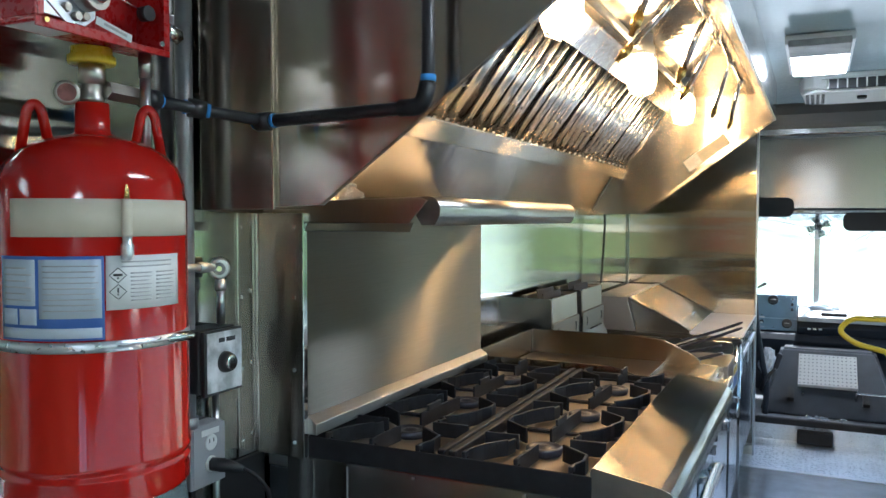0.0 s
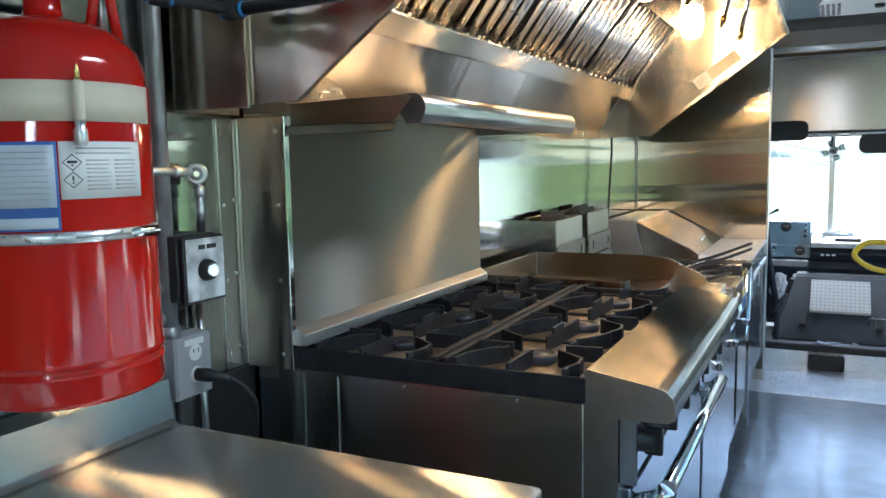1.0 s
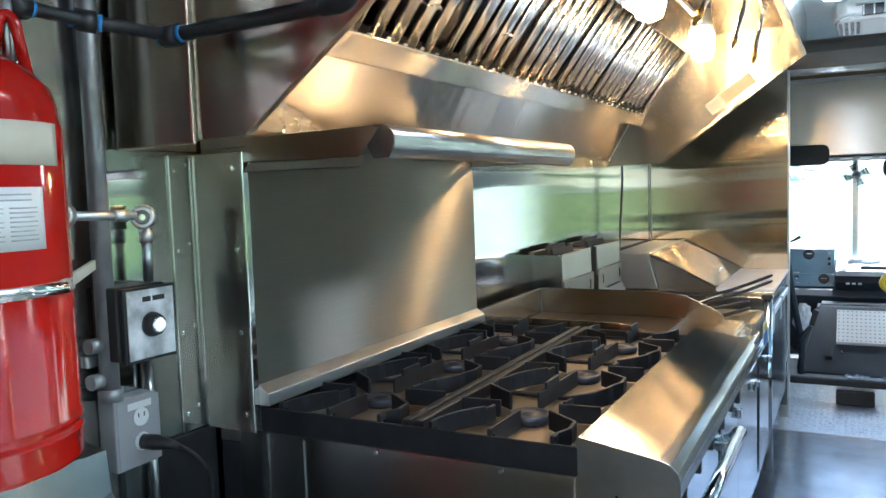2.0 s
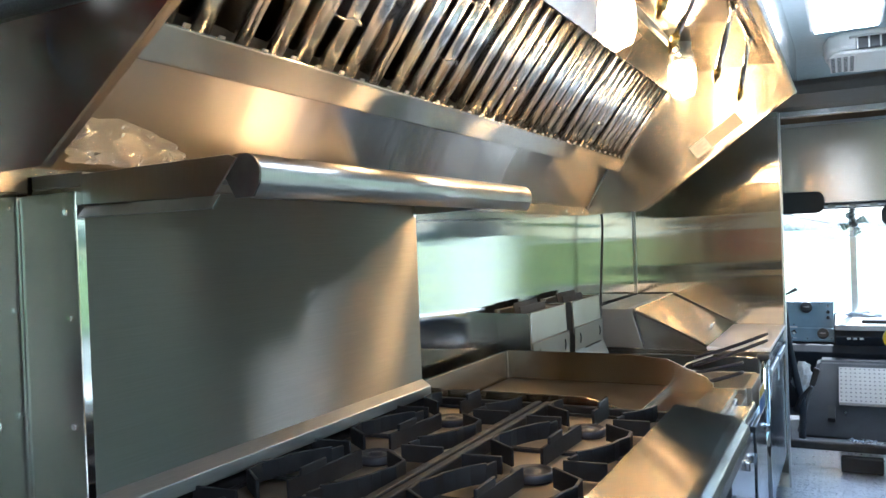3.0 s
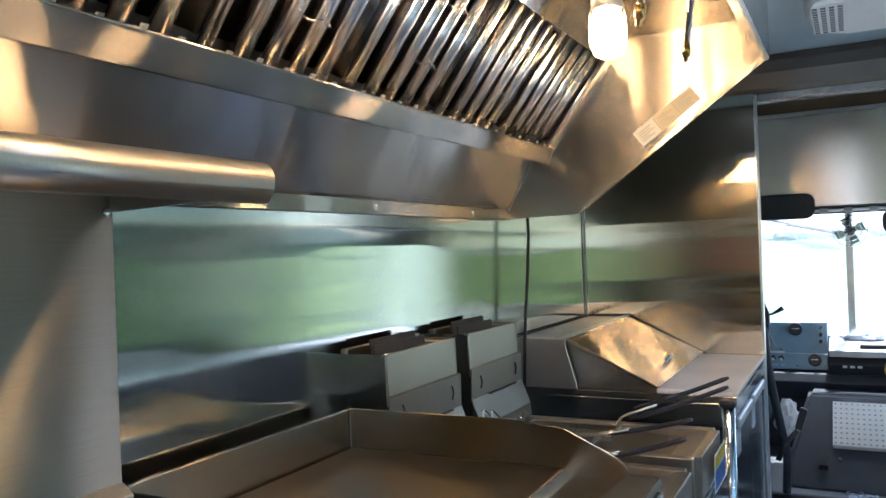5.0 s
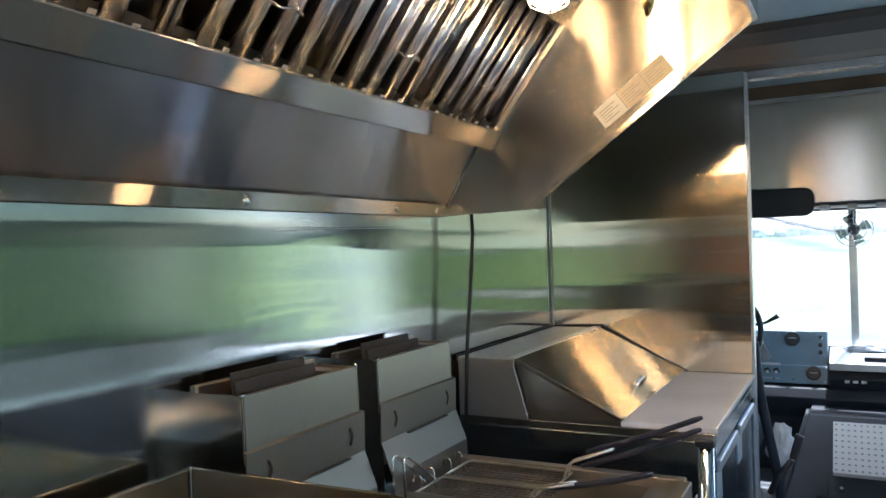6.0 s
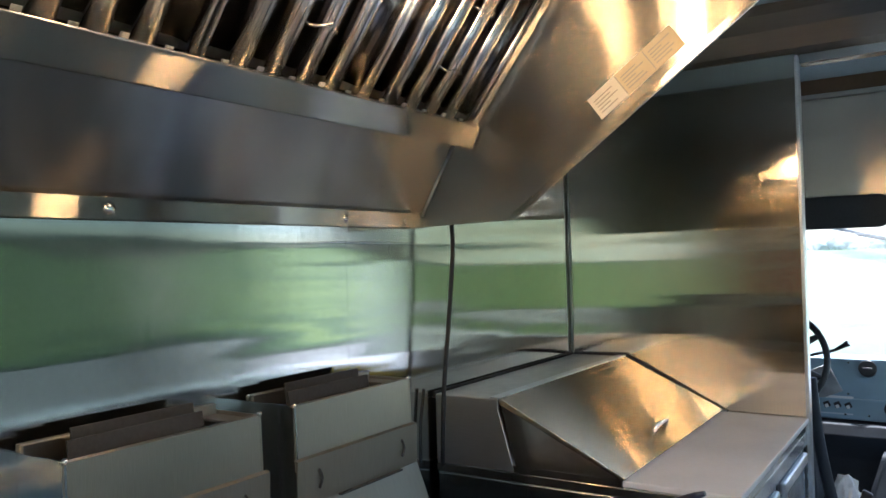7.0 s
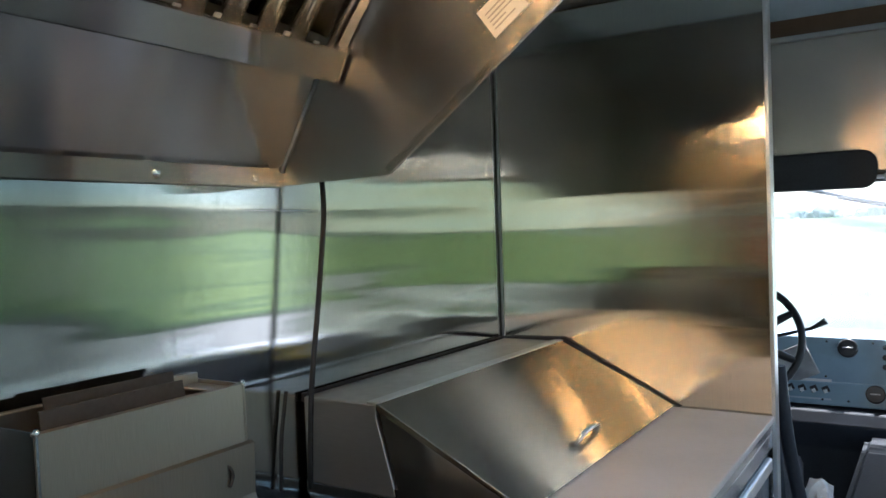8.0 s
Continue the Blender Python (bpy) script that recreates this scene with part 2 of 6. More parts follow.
def node_of(tree, kind, op=None):
    n = tree.nodes.new(kind)
    if op:
        n.operation = op
    return n


# distance from the yard, its edge broken by noise; beyond it the crop grows in rows that close up towards the horizon
geo_, len_, edge_ = t_.nodes.new("ShaderNodeNewGeometry"), node_of(t_, "ShaderNodeVectorMath", "LENGTH"), node_of(t_, "ShaderNodeMath", "MULTIPLY_ADD")
t_.links.new(geo_.outputs["Position"], len_.inputs[0])
t_.links.new(noise_node(GRASS, 0.08, (1, 1, 1), 5), edge_.inputs[0])
edge_.inputs[1].default_value = 0.5
t_.links.new(len_.outputs["Value"], edge_.inputs[2])
log_ = node_of(t_, "ShaderNodeMath", "LOGARITHM")
t_.links.new(edge_.outputs["Value"], log_.inputs[0])
log_.inputs[1].default_value = 2.718
rows_ = t_.nodes.new("ShaderNodeTexNoise")
rows_.noise_dimensions = "1D"
rows_.inputs["Scale"].default_value, rows_.inputs["Detail"].default_value = 5.5, 3.0
t_.links.new(log_.outputs["Value"], rows_.inputs["W"])


def mix_of(tree, fac, a, b):
    n = tree.nodes.new("ShaderNodeMix")
    n.data_type = "RGBA"
    tree.links.new(fac, n.inputs["Factor"])
    for k, v in (("A", a), ("B", b)):
        if isinstance(v, tuple):
            n.inputs[k].default_value = (*v, 1)
        else:
            tree.links.new(v, n.inputs[k])
    return n.outputs["Result"]


crop_ = blend(GRASS, span(GRASS, rows_.outputs["Fac"], 0, 1, 0.38, 0.62), (0.055, 0.105, 0.030), (0.17, 0.235, 0.060))
crop_ = mix_of(t_, span(GRASS, noise_node(GRASS, 0.4), 0, 0.35), crop_, (0.16, 0.21, 0.085))
# dark strip where the crop begins: soil, with tall grass shadow painted in
crop_ = mix_of(t_, span(GRASS, edge_.outputs["Value"], 0, 1, 19.4, 20.4), (0.035, 0.05, 0.022), crop_)
yard_ = blend(GRASS, span(GRASS, noise_node(GRASS, 9), 0, 1), (0.24, 0.235, 0.22), (0.34, 0.33, 0.30))
feed(GRASS, "Base Color", mix_of(t_, span(GRASS, edge_.outputs["Value"], 0, 1, 18.4, 18.8), yard_, crop_))
# foliage colour lifted towards pale grey-green to paint in the distance haze
HAZED_TREES = painted("far_trees", (0.23, 0.29, 0.25), 0.95, 0.2, 0.15)
TRUCK_OUT = painted("outer_paint", (0.75, 0.75, 0.74), 0.3)

PLATE = painted("diamond_plate", (0.70, 0.72, 0.74), 0.32, 0.08, 6, 0, 0.9)


# ---- mesh tools ----
def B():
    return bmesh.new()


def box(bm, x0, x1, y0, y1, z0, z1, r=0.0, seg=2):
    got = bmesh.ops.create_cube(bm, size=1.0)
    for v in got["verts"]:
        v.co = Vector((x0 + (v.co.x + 0.5) * (x1 - x0), y0 + (v.co.y + 0.5) * (y1 - y0), z0 + (v.co.z + 0.5) * (z1 - z0)))
    if r:
        edges = {e for v in got["verts"] for e in v.link_edges}
        bmesh.ops.bevel(bm, geom=list(edges), offset=r, segments=seg, affect="EDGES", profile=0.5)
    return bm


def prism(bm, pts, axis, a0, a1, r=0.0):
    """A closed outline (two coordinates a point, the axis left out) drawn out along an axis."""
    def co(p, a):
        return {"x": (a, p[0], p[1]), "y": (p[0], a, p[1]), "z": (p[0], p[1], a)}[axis]
    lo, hi = [bm.verts.new(co(p, a0)) for p in pts], [bm.verts.new(co(p, a1)) for p in pts]
    n = len(pts)
    faces = [bm.faces.new(lo), bm.faces.new(hi[::-1])]
    for i in range(n):
        faces.append(bm.faces.new((lo[i], hi[i], hi[(i + 1) % n], lo[(i + 1) % n])))
    bmesh.ops.recalc_face_normals(bm, faces=faces)
    if r:
        edges = {e for f in faces for e in f.edges}
        bmesh.ops.bevel(bm, geom=list(edges), offset=r, segments=2, affect="EDGES", profile=0.5)
    return bm


def sheet(bm, pts, axis, a0, a1, t=0.002, r=0.0):
    """A bent sheet: an open line of points, given a thickness to its left, drawn out along an axis."""
    P = [Vector(p) for p in pts]
    out = []
    for i, p in enumerate(P):
        d0 = (P[i] - P[i - 1]).normalized() if i else (P[1] - P[0]).normalized()
        d1 = (P[i + 1] - P[i]).normalized() if i < len(P) - 1 else d0
        n0, n1 = Vector((-d0.y, d0.x)), Vector((-d1.y, d1.x))
        n = (n0 + n1).normalized()
        out.append(p + n * (t / max(0.4, n.dot(n0))))
    return prism(bm, [tuple(p) for p in P] + [tuple(p) for p in reversed(out)], axis, a0, a1, r)


def tube(bm, pts, r, seg=10, closed=False):
    """A round bar along a line of points."""
    P = [Vector(p) for p in pts]
    rings, side = [], None
    n = len(P)
    for i, p in enumerate(P):
        a = P[i - 1] if (i or closed) else P[i]
        b = P[(i + 1) % n] if (i < n - 1 or closed) else P[i]
        d = (b - a).normalized()
        if side is None:
            side = d.cross(Vector((0.31, 0.17, 0.93))).normalized()
        side = (side - d * side.dot(d)).normalized()
        up = d.cross(side)
        rr = r[i] if isinstance(r, (list, tuple)) else r
        rings.append([bm.verts.new(p + (side * math.cos(k * math.tau / seg) + up * math.sin(k * math.tau / seg)) * rr) for k in range(seg)])
    m = n if closed else n - 1
    for i in range(m):
        r0, r1 = rings[i], rings[(i + 1) % n]
        for k in range(seg):
            f = bm.faces.new((r0[k], r0[(k + 1) % seg], r1[(k + 1) % seg], r1[k]))
            f.smooth = True
    if not closed:
        bm.faces.new(rings[0][::-1])
        bm.faces.new(rings[-1])
    return bm


def bend(pts, r=0.03, n=5):
    """Rounds the corners of a line of points."""
    P = [Vector(p) for p in pts]
    out = [P[0]]
    for a, p, b in zip(P, P[1:], P[2:]):
        u, v = (a - p), (b - p)
        k = min(r, u.length * 0.45, v.length * 0.45)
        s, e = p + u.normalized() * k, p + v.normalized() * k
        for i in range(n + 1):
            t = i / n
            out.append(s * (1 - t) ** 2 + p * 2 * t * (1 - t) + e * t * t)
    out.append(P[-1])
    return out


def lathe(bm, prof, centre, seg=32, axis="z"):
    """A turned body: radius and height along an axis, from the centre."""
    c = Vector(centre)
    rings = []
    for r, h in prof:
        ring = []
        for k in range(seg):
            a = k * math.tau / seg
            u, v = r * math.cos(a), r * math.sin(a)
            ring.append(bm.verts.new(c + Vector({"z": (u, v, h), "x": (h, u, v), "y": (v, h, u)}[axis])))
        rings.append(ring)
    for r0, r1 in zip(rings, rings[1:]):
        for k in range(seg):
            f = bm.faces.new((r0[k], r0[(k + 1) % seg], r1[(k + 1) % seg], r1[k]))
            f.smooth = True
    bm.faces.new(rings[0][::-1])
    bm.faces.new(rings[-1])
    return bm


def mesh_of(name, bm, material, shift=None):
    if shift is not None:
        bmesh.ops.translate(bm, vec=-Vector(shift), verts=bm.verts)
    bmesh.ops.recalc_face_normals(bm, faces=bm.faces)
    me = bpy.data.meshes.new(name)
    bm.to_mesh(me)
    bm.free()
    me.materials.append(material)
    return me


def part(name, bm, material, parent, label=""):
    """One mesh under a thing or under a part; drawn in world coordinates."""
    ob = new(name, mesh_of(name, bm, material))
    ob.parent = parent
    up = Matrix.Identity(4)
    if parent.parent is None:
        up = parent.matrix_basis.inverted()
    ob.matrix_parent_inverse = up
    if label:
        ob["label"] = label
    return ob


def thing(name, base, label, category, group="", kind=""):
    ob = new(name)
    ob.empty_display_size = 0.05
    ob.location = base
    ob.matrix_basis = Matrix.Translation(base)
    return tagged(ob, label, category, group, kind)


def solo(name, bm, material, label, category, group="", kind=""):
    """A thing of one mesh, with its origin at the middle of its base."""
    lo = Vector([min(v.co[i] for v in bm.verts) for i in range(3)])
    hi = Vector([max(v.co[i] for v in bm.verts) for i in range(3)])
    base = Vector(((lo.x + hi.x) / 2, (lo.y + hi.y) / 2, lo.z))
    ob = new(name, mesh_of(name, bm, material, base))
    ob.matrix_basis = Matrix.Translation(base)
    return tagged(ob, label, category, group, kind)


def fixed(name, bm, material, label=""):
    return tagged(new(name, mesh_of(name, bm, material)), label, "", "", "structure")


def on_cyl(c, r, a, z):
    return (c[0] + r * math.cos(a), c[1] + r * math.sin(a), z)


def patch(bm, c, r, a0, a1, z0, z1, t=0.0012, n=10):
    """A label or strap that lies round an upright cylinder."""
    grid = []
    for i in range(n + 1):
        a = a0 + (a1 - a0) * i / n
        grid.append([bm.verts.new(on_cyl(c, r + d, a, z)) for d, z in ((0, z0), (t, z0), (t, z1), (0, z1))])
    for g, h in zip(grid, grid[1:]):
        for k in range(4):
            f = bm.faces.new((g[k], h[k], h[(k + 1) % 4], g[(k + 1) % 4]))
            f.smooth = k == 1
    bm.faces.new(grid[0])
    bm.faces.new(grid[-1][::-1])
    return bm


# ---- large structure ----
XL, XR, YR, YP, YF, ZC = -0.88, 1.25, -1.6, 4.943, 6.5, 1.98

wall_left = fixed("wall_left", box(B(), XL - 0.05, XL - 0.004, YR, YF, 0, ZC), GALV, "left wall of the truck behind steel sheets")
for y0, y1 in ((YR, 0.2), (0.201, 1.44), (1.442, 2.7113), (2.712, 3.7815), (3.7825, 4.941)):
    part("steel_panel", box(B(), XL - 0.004, XL, y0 - 0.0003, y1 + 0.0003, 0.0, ZC - 0.002, 0.0004, 1), STEEL_WALL, wall_left, "brushed stainless wall sheet")

SILL = 0.655
wr = fixed("wall_right", box(B(), XR, XR + 0.05, YR, -1.0, 0, ZC), STEEL_PART, "right wall of the truck with long serving windows")
for nm, b in (("wall_below", (-1.0, 1.20, 0, 0.55)), ("wall_above", (-1.0, 1.20, 1.64, ZC)), ("wall_pier", (1.20, 1.34, 0, ZC)), ("wall_below", (1.34, 4.88, 0, SILL)), ("wall_above", (1.34, 4.88, 1.64, ZC)), ("wall_end", (4.88, YP + 0.04, 0, ZC))):
    part(nm, box(B(), XR, XR + 0.05, b[0] + 0.0005, b[1], b[2], b[3]), ALU if nm == "wall_below" else STEEL_PART, wr)
# unseen black strip, added so the hood steel reflects a dark low wall
part("dark_base_strip", prism(B(), [(XR - 0.0405, 0.0), (XR - 0.0005, 0.0), (XR - 0.0005, 0.30), (XR - 0.012, 0.30), (XR - 0.016, 0.04)], "y", -1.0, 4.88), RUBBER, wr, "unseen black strip added to darken reflections of the low wall")
pane = part("pane", box(B(), XR + 0.02, XR + 0.026, -0.9990, 1.1995, 0.5505, 1.6395), CLEAR, wr, "clear window by the entrance")
pane.visible_shadow = False
for k in range(3):
    y = 1.3405 + 1.180 * k
    pane = part("pane", box(B(), XR + 0.02, XR + 0.026, y, y + 1.138, SILL + 0.0005, 1.6395), (CLEAR, SMOKE, TINT)[k], wr, "tinted sliding serving window" if k == 2 else "clear serving window")
    pane.visible_shadow = False
    part("mullion", box(B(), XR + 0.004, XR + 0.046, y + 1.1385, y + 1.1790, SILL + 0.0005, 1.6395, 0.003), GALV, wr)

fixed("sill_ledge", box(B(), XR + 0.0505, XR + 0.40, 1.21, 6.40, SILL - 0.012, SILL + 0.008, 0.003), TRUCK_OUT, "white painted serving ledge outside the windows")
rear = fixed("wall_rear", box(B(), XL, XR, YR - 0.05, YR, 0, 0.45), TAN, "tan rear wall of the truck with a glazed door")
for nm, b in (("wall_side", (XL, 0.66, 0.4505, ZC)), ("wall_side", (1.18, XR, 0.4505, ZC)), ("wall_above", (0.6605, 1.1795, 1.74, ZC)), ("mullion", (0.90, 0.93, 0.4505, 1.7395))):
    part(nm, box(B(), b[0], b[1], YR - 0.05, YR, b[2], b[3]), TAN, rear)

ceiling = fixed("ceiling", box(B(), XL - 0.05, XR + 0.05, YR - 0.05, YF + 0.02, ZC, ZC + 0.04), CEILING, "glossy white ceiling")
floor = fixed("floor", box(B(), XL, XR, YR, 4.715, -0.03, 0.0), FLOOR, "glossy black rubber floor, worn")
plate = fixed("floor_plate", box(B(), XL, XR, 4.72, 5.8, -0.03, 0.001), PLATE, "bright diamond plate floor of the cab")
bm = B()
for i in range(46):
    for j in range(14):
        x, y, q = -0.20 + 0.030 * i, 4.755 + 0.042 * j, 1 if (i + j) % 2 else -1
        a = radians(45 * q)
        d, e = Vector((math.cos(a), math.sin(a), 0)) * 0.015, Vector((-math.sin(a), math.cos(a), 0)) * 0.004
        base = Vector((x, y, 0.0012))
        lo = [bm.verts.new(base + v) for v in (d, e, -d, -e)]
        hi = bm.verts.new(base + d * 0.5 + Vector((0, 0, 0.0022))), bm.verts.new(base - d * 0.5 + Vector((0, 0, 0.0022)))
        for f in ((lo[0], lo[1], hi[0]), (lo[1], hi[1], hi[0]), (lo[1], lo[2], hi[1]), (lo[2], lo[3], hi[1]), (lo[3], hi[0], hi[1]), (lo[3], lo[0], hi[0])):
            bm.faces.new(f)
tagged(part("tread_pattern", bm, PLATE, plate, "raised diamond tread"), kind="stuff")
fixed("trim_floor", box(B(), XL, XR, 4.700, 4.735, 0.0005, 0.005, 0.002), ALU, "aluminium strip at the floor's edge")

pw = fixed("wall_partition", box(B(), XL, -0.15, YP, YP + 0.035, 0, ZC - 0.001), STEEL_PART, "brushed stainless partition before the cab")
part("wall_header", box(B(), -0.1495, XR, YP, YP + 0.035, 1.86, ZC - 0.001), HEADER, pw)
part("edge_trim", box(B(), -0.1535, -0.1435, YP - 0.003, YP + 0.04, 0, 1.8595, 0.002), ALU, pw, "bright metal edge of the partition")
part("edge_trim", box(B(), -0.1395, XR, YP - 0.006, YP + 0.042, 1.83, 1.8605, 0.003), STEEL, pw)
part("corner_trim", box(B(), -0.8765, -0.8715, YP - 0.006, YP - 0.001, 0.80, 1.975, 0.001, 1), GALV, pw, "dark seam in the corner")
cv = B()
sheet(cv, [(YP - 0.16, ZC - 0.004), (YP - 0.09, ZC - 0.012), (YP - 0.035, ZC - 0.045), (YP - 0.008, ZC - 0.10), (YP - 0.006, ZC - 0.115)], "x", -0.86, XR, 0.002)
fixed("trim_ceiling", cv, HEADER, "curved steel strip between ceiling and partition")

fixed("chassis", box(B(), XL + 0.10, XR - 0.10, YR + 0.15, YF - 0.3, -0.62, -0.0305, 0.02), DARK, "dark chassis under the truck floor")

# outside
bm = B()
bmesh.ops.create_grid(bm, x_segments=40, y_segments=40, size=900)
for v in bm.verts:
    v.co.z = -0.75 + (noise.noise(v.co * 0.01) * 1.5 if v.co.length > 60 else 0)
fixed("ground", bm, GRASS, "green field and pale gravel round the truck")
rnd = random.Random(4)
bm = B()
for k in range(2600):
    a, d = rnd.uniform(0, math.tau), rnd.uniform(520, 600)
    g = bmesh.ops.create_icosphere(bm, subdivisions=1, radius=rnd.uniform(2.6, 6.0))
    top = rnd.uniform(-3.0, 2.5 + 20 * min(1, max(0, math.cos(a) - 0.5) / 0.25)) * (0.8 + 0.2 * math.sin(a * 9) * math.sin(a * 23))
    for v in g["verts"]:
        v.co = v.co * rnd.uniform(0.8, 1.25) + Vector((d * math.cos(a), d * math.sin(a), top))
tagged(new("far_trees", mesh_of("far_trees", bm, HAZED_TREES)), "line of far trees at the field's edge, distance haze in their pale colour", "trees", "", "stuff")

# ---- exhaust hood ----
HY0, HY1 = 1.272, 4.058
HOOD_OUT = [(-0.868, 1.378), (-0.612, 1.384), (-0.022, 1.812), (-0.022, ZC - 0.003), (-0.868, ZC - 0.003)]
hood = thing("exhaust_hood", (-0.45, 2.66, 1.378), "long stainless exhaust hood over the cooking line", "hood")
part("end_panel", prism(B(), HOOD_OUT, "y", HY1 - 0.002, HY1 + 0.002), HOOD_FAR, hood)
part("end_panel", prism(B(), HOOD_OUT, "y", HY0 - 0.002, HY0 + 0.002), HOOD_END_GOLD, hood)
part("end_cover", prism(B(), [(-0.868, 1.376), (-0.702, 1.376), (-0.702, ZC - 0.004), (-0.868, ZC - 0.004)], "y", HY0 - 0.012, HY0 - 0.0025, 0.003), HOOD_END_GOLD, hood, "steel cover sheet on the hood's end")
for y0, y1 in ((HY0 + 0.0025, HY0 + 0.012), (HY1 - 0.0065, HY1 - 0.0025)):
    bm = B()
    sheet(bm, [(-0.612, 1.384), (-0.022, 1.812)], "y", y0, y1, 0.014)
    part("edge_fold", bm, STEEL if y0 < 2 else STEEL_HOOD, hood)
part("back_flange", box(B(), -0.879, -0.866, HY0 + 0.003, HY1 - 0.003, 1.376, 1.412, 0.001, 1), TROUGH, hood, "flat screwed strip along the wall")
bm = B()
sheet(bm, [(-0.866, 1.411), (-0.860, 1.418), (-0.762, 1.583)], "y", HY0 + 0.003, HY1 - 0.003, 0.002)
part("back_panel", bm, STEEL_HOOD, hood)
bm = B()
sheet(bm, [(-0.765, 1.582), (-0.718, 1.5545), (-0.714, 1.5555), (-0.690, 1.602), (-0.706, 1.611)], "y", HY0 + 0.003, HY1 - 0.012, 0.002)
part("grease_trough", bm, TROUGH, hood)
part("trough_lip", tube(B(), [(-0.6885, HY0 + 0.004, 1.6035), (-0.6885, HY1 - 0.013, 1.6035)], 0.0024, 6), STEEL, hood, "bright rolled lip of the trough")
part("corner_bead", tube(B(), [(-0.865, HY1 - 0.004, 1.404), (-0.859, HY1 - 0.004, 1.419), (-0.764, HY1 - 0.004, 1.577)], 0.003, 8), GALV, hood, "sealed seam in the hood's corner")
part("trough_end", prism(B(), [(-0.766, 1.585), (-0.714, 1.551), (-0.687, 1.606), (-0.706, 1.615)], "y", HY1 - 0.0115, HY1 - 0.0085, 0.001), STEEL, hood, "bright end of the trough")
bm = B()
sheet(bm, [(-0.505, 1.868), (-0.495, 1.862), (-0.455, 1.916), (-0.440, 1.936), (-0.022, 1.936)], "y", HY0 + 0.003, HY1 - 0.003, 0.002)
part("top_panel", bm, STEEL_HOOD, hood)
bm = B()
sheet(bm, [(-0.050, 1.815), (-0.026, 1.806), (-0.018, 1.812), (-0.018, ZC - 0.004)], "y", HY0 - 0.004, HY1 + 0.006, 0.004)
part("front_panel", bm, STEEL, hood)
for y in (HY1 - 0.030, HY0 + 0.005):
    bm = B()
    sheet(bm, [(-0.704, 1.604), (-0.497, 1.868)], "y", y, y + 0.025, 0.016)
    part("filter_rail", bm, STEEL, hood)
for k in range(6):
    y = 3.77 - 0.289 * k * 1.0 if k < 1 else 3.77 - 0.579 * k * 0.97
    if y > HY0 + 0.05:
        part("screw", lathe(B(), [(0.011, 0), (0.011, 0.001), (0.006, 0.004), (0.003, 0.0055)], (-0.866, y, 1.393), 12, "x"), CHROME, hood)
part("screw", lathe(B(), [(0.008, 0), (0.008, 0.001), (0.005, 0.003)], (-0.866, 3.985, 1.393), 12, "x"), CHROME, hood)
for x, z in ((-0.585, 1.60), (-0.10, 1.90), (-0.16, 1.80)):
    part("rivet", lathe(B(), [(0.004, 0), (0.003, -0.003)], (x, HY1 - 0.002, z), 8, "y"), CHROME, hood)

# maker's plate on the hood's far end, along its slanted edge
U = Vector((0.177, 0, 0.127)).normalized()
V = Vector((-U.z, 0, U.x))
P0 = Vector((-0.395, HY1 - 0.0025, 1.585))


def slab(bm, u0, u1, v0, v1, y0, y1):
    vs = [bm.verts.new(P0 + U * u + V * v + Vector((0, y, 0))) for y in (y0, y1) for u, v in ((u0, v0), (u1, v0), (u1, v1), (u0, v1))]
    for f in ((0, 1, 2, 3), (7, 6, 5, 4), (0, 4, 5, 1), (1, 5, 6, 2), (2, 6, 7, 3), (3, 7, 4, 0)):
        bm.faces.new([vs[i] for i in f])
    return bm


plate_ob = thing("rating_plate", tuple(P0), "small pale rating label with three printed fields on the hood", "label")
part("paper", slab(B(), 0, 0.074, 0, 0.055, -0.0012, 0), PAPER, plate_ob)
for u0 in (0.0742, 0.1482):
    part("paper", slab(B(), u0, u0 + 0.0736, 0, 0.055, -0.0012, 0), TAPE, plate_ob, "tan printed field")
for u0, u1 in ((0.074, 0.0765), (0.148, 0.1505)):
    part("rule", slab(B(), u0, u1, 0.003, 0.052, -0.0018, -0.0012), PRINT_GREY, plate_ob)
for c in range(3):
    for k in range(5):
        w = (0.05, 0.04, 0.055, 0.03, 0.045)[(k + c) % 5]
        part("print_line", slab(B(), 0.009 + 0.074 * c, 0.009 + 0.074 * c + w, 0.040 - 0.0075 * k, 0.0425 - 0.0075 * k, -0.0018, -0.0012), PRINT_GREY, plate_ob)

# ---- grease filters: bent baffles in a frame, leaning under the hood ----
FN = 7
FW = (HY1 - 0.033 - HY0 - 0.033) / FN
F0, F1 = Vector((-0.700, 0, 1.612)), Vector((-0.503, 0, 1.868))
FD = (F1 - F0).normalized()
FNRM = Vector((FD.z, 0, -FD.x))
FL = (F1 - F0).length


def fpt(u, d, y):
    p = F0 + FD * u + FNRM * d
    return Vector((p.x, y, p.z))


def bar_along(bm, prof, u0, u1, smooth=(0, 0)):
    """prof: points of width (along the hood) and depth; drawn out up the filter."""
    lo, hi = [bm.verts.new(fpt(u0, d, y)) for y, d in prof], [bm.verts.new(fpt(u1, d, y)) for y, d in prof]
    n = len(prof)
    for i in range(n):
        f = bm.faces.new((lo[i], lo[(i + 1) % n], hi[(i + 1) % n], hi[i]))
        f.smooth = smooth[0] <= i < smooth[1]
    bm.faces.new(lo[::-1])
    bm.faces.new(hi)
    return bm


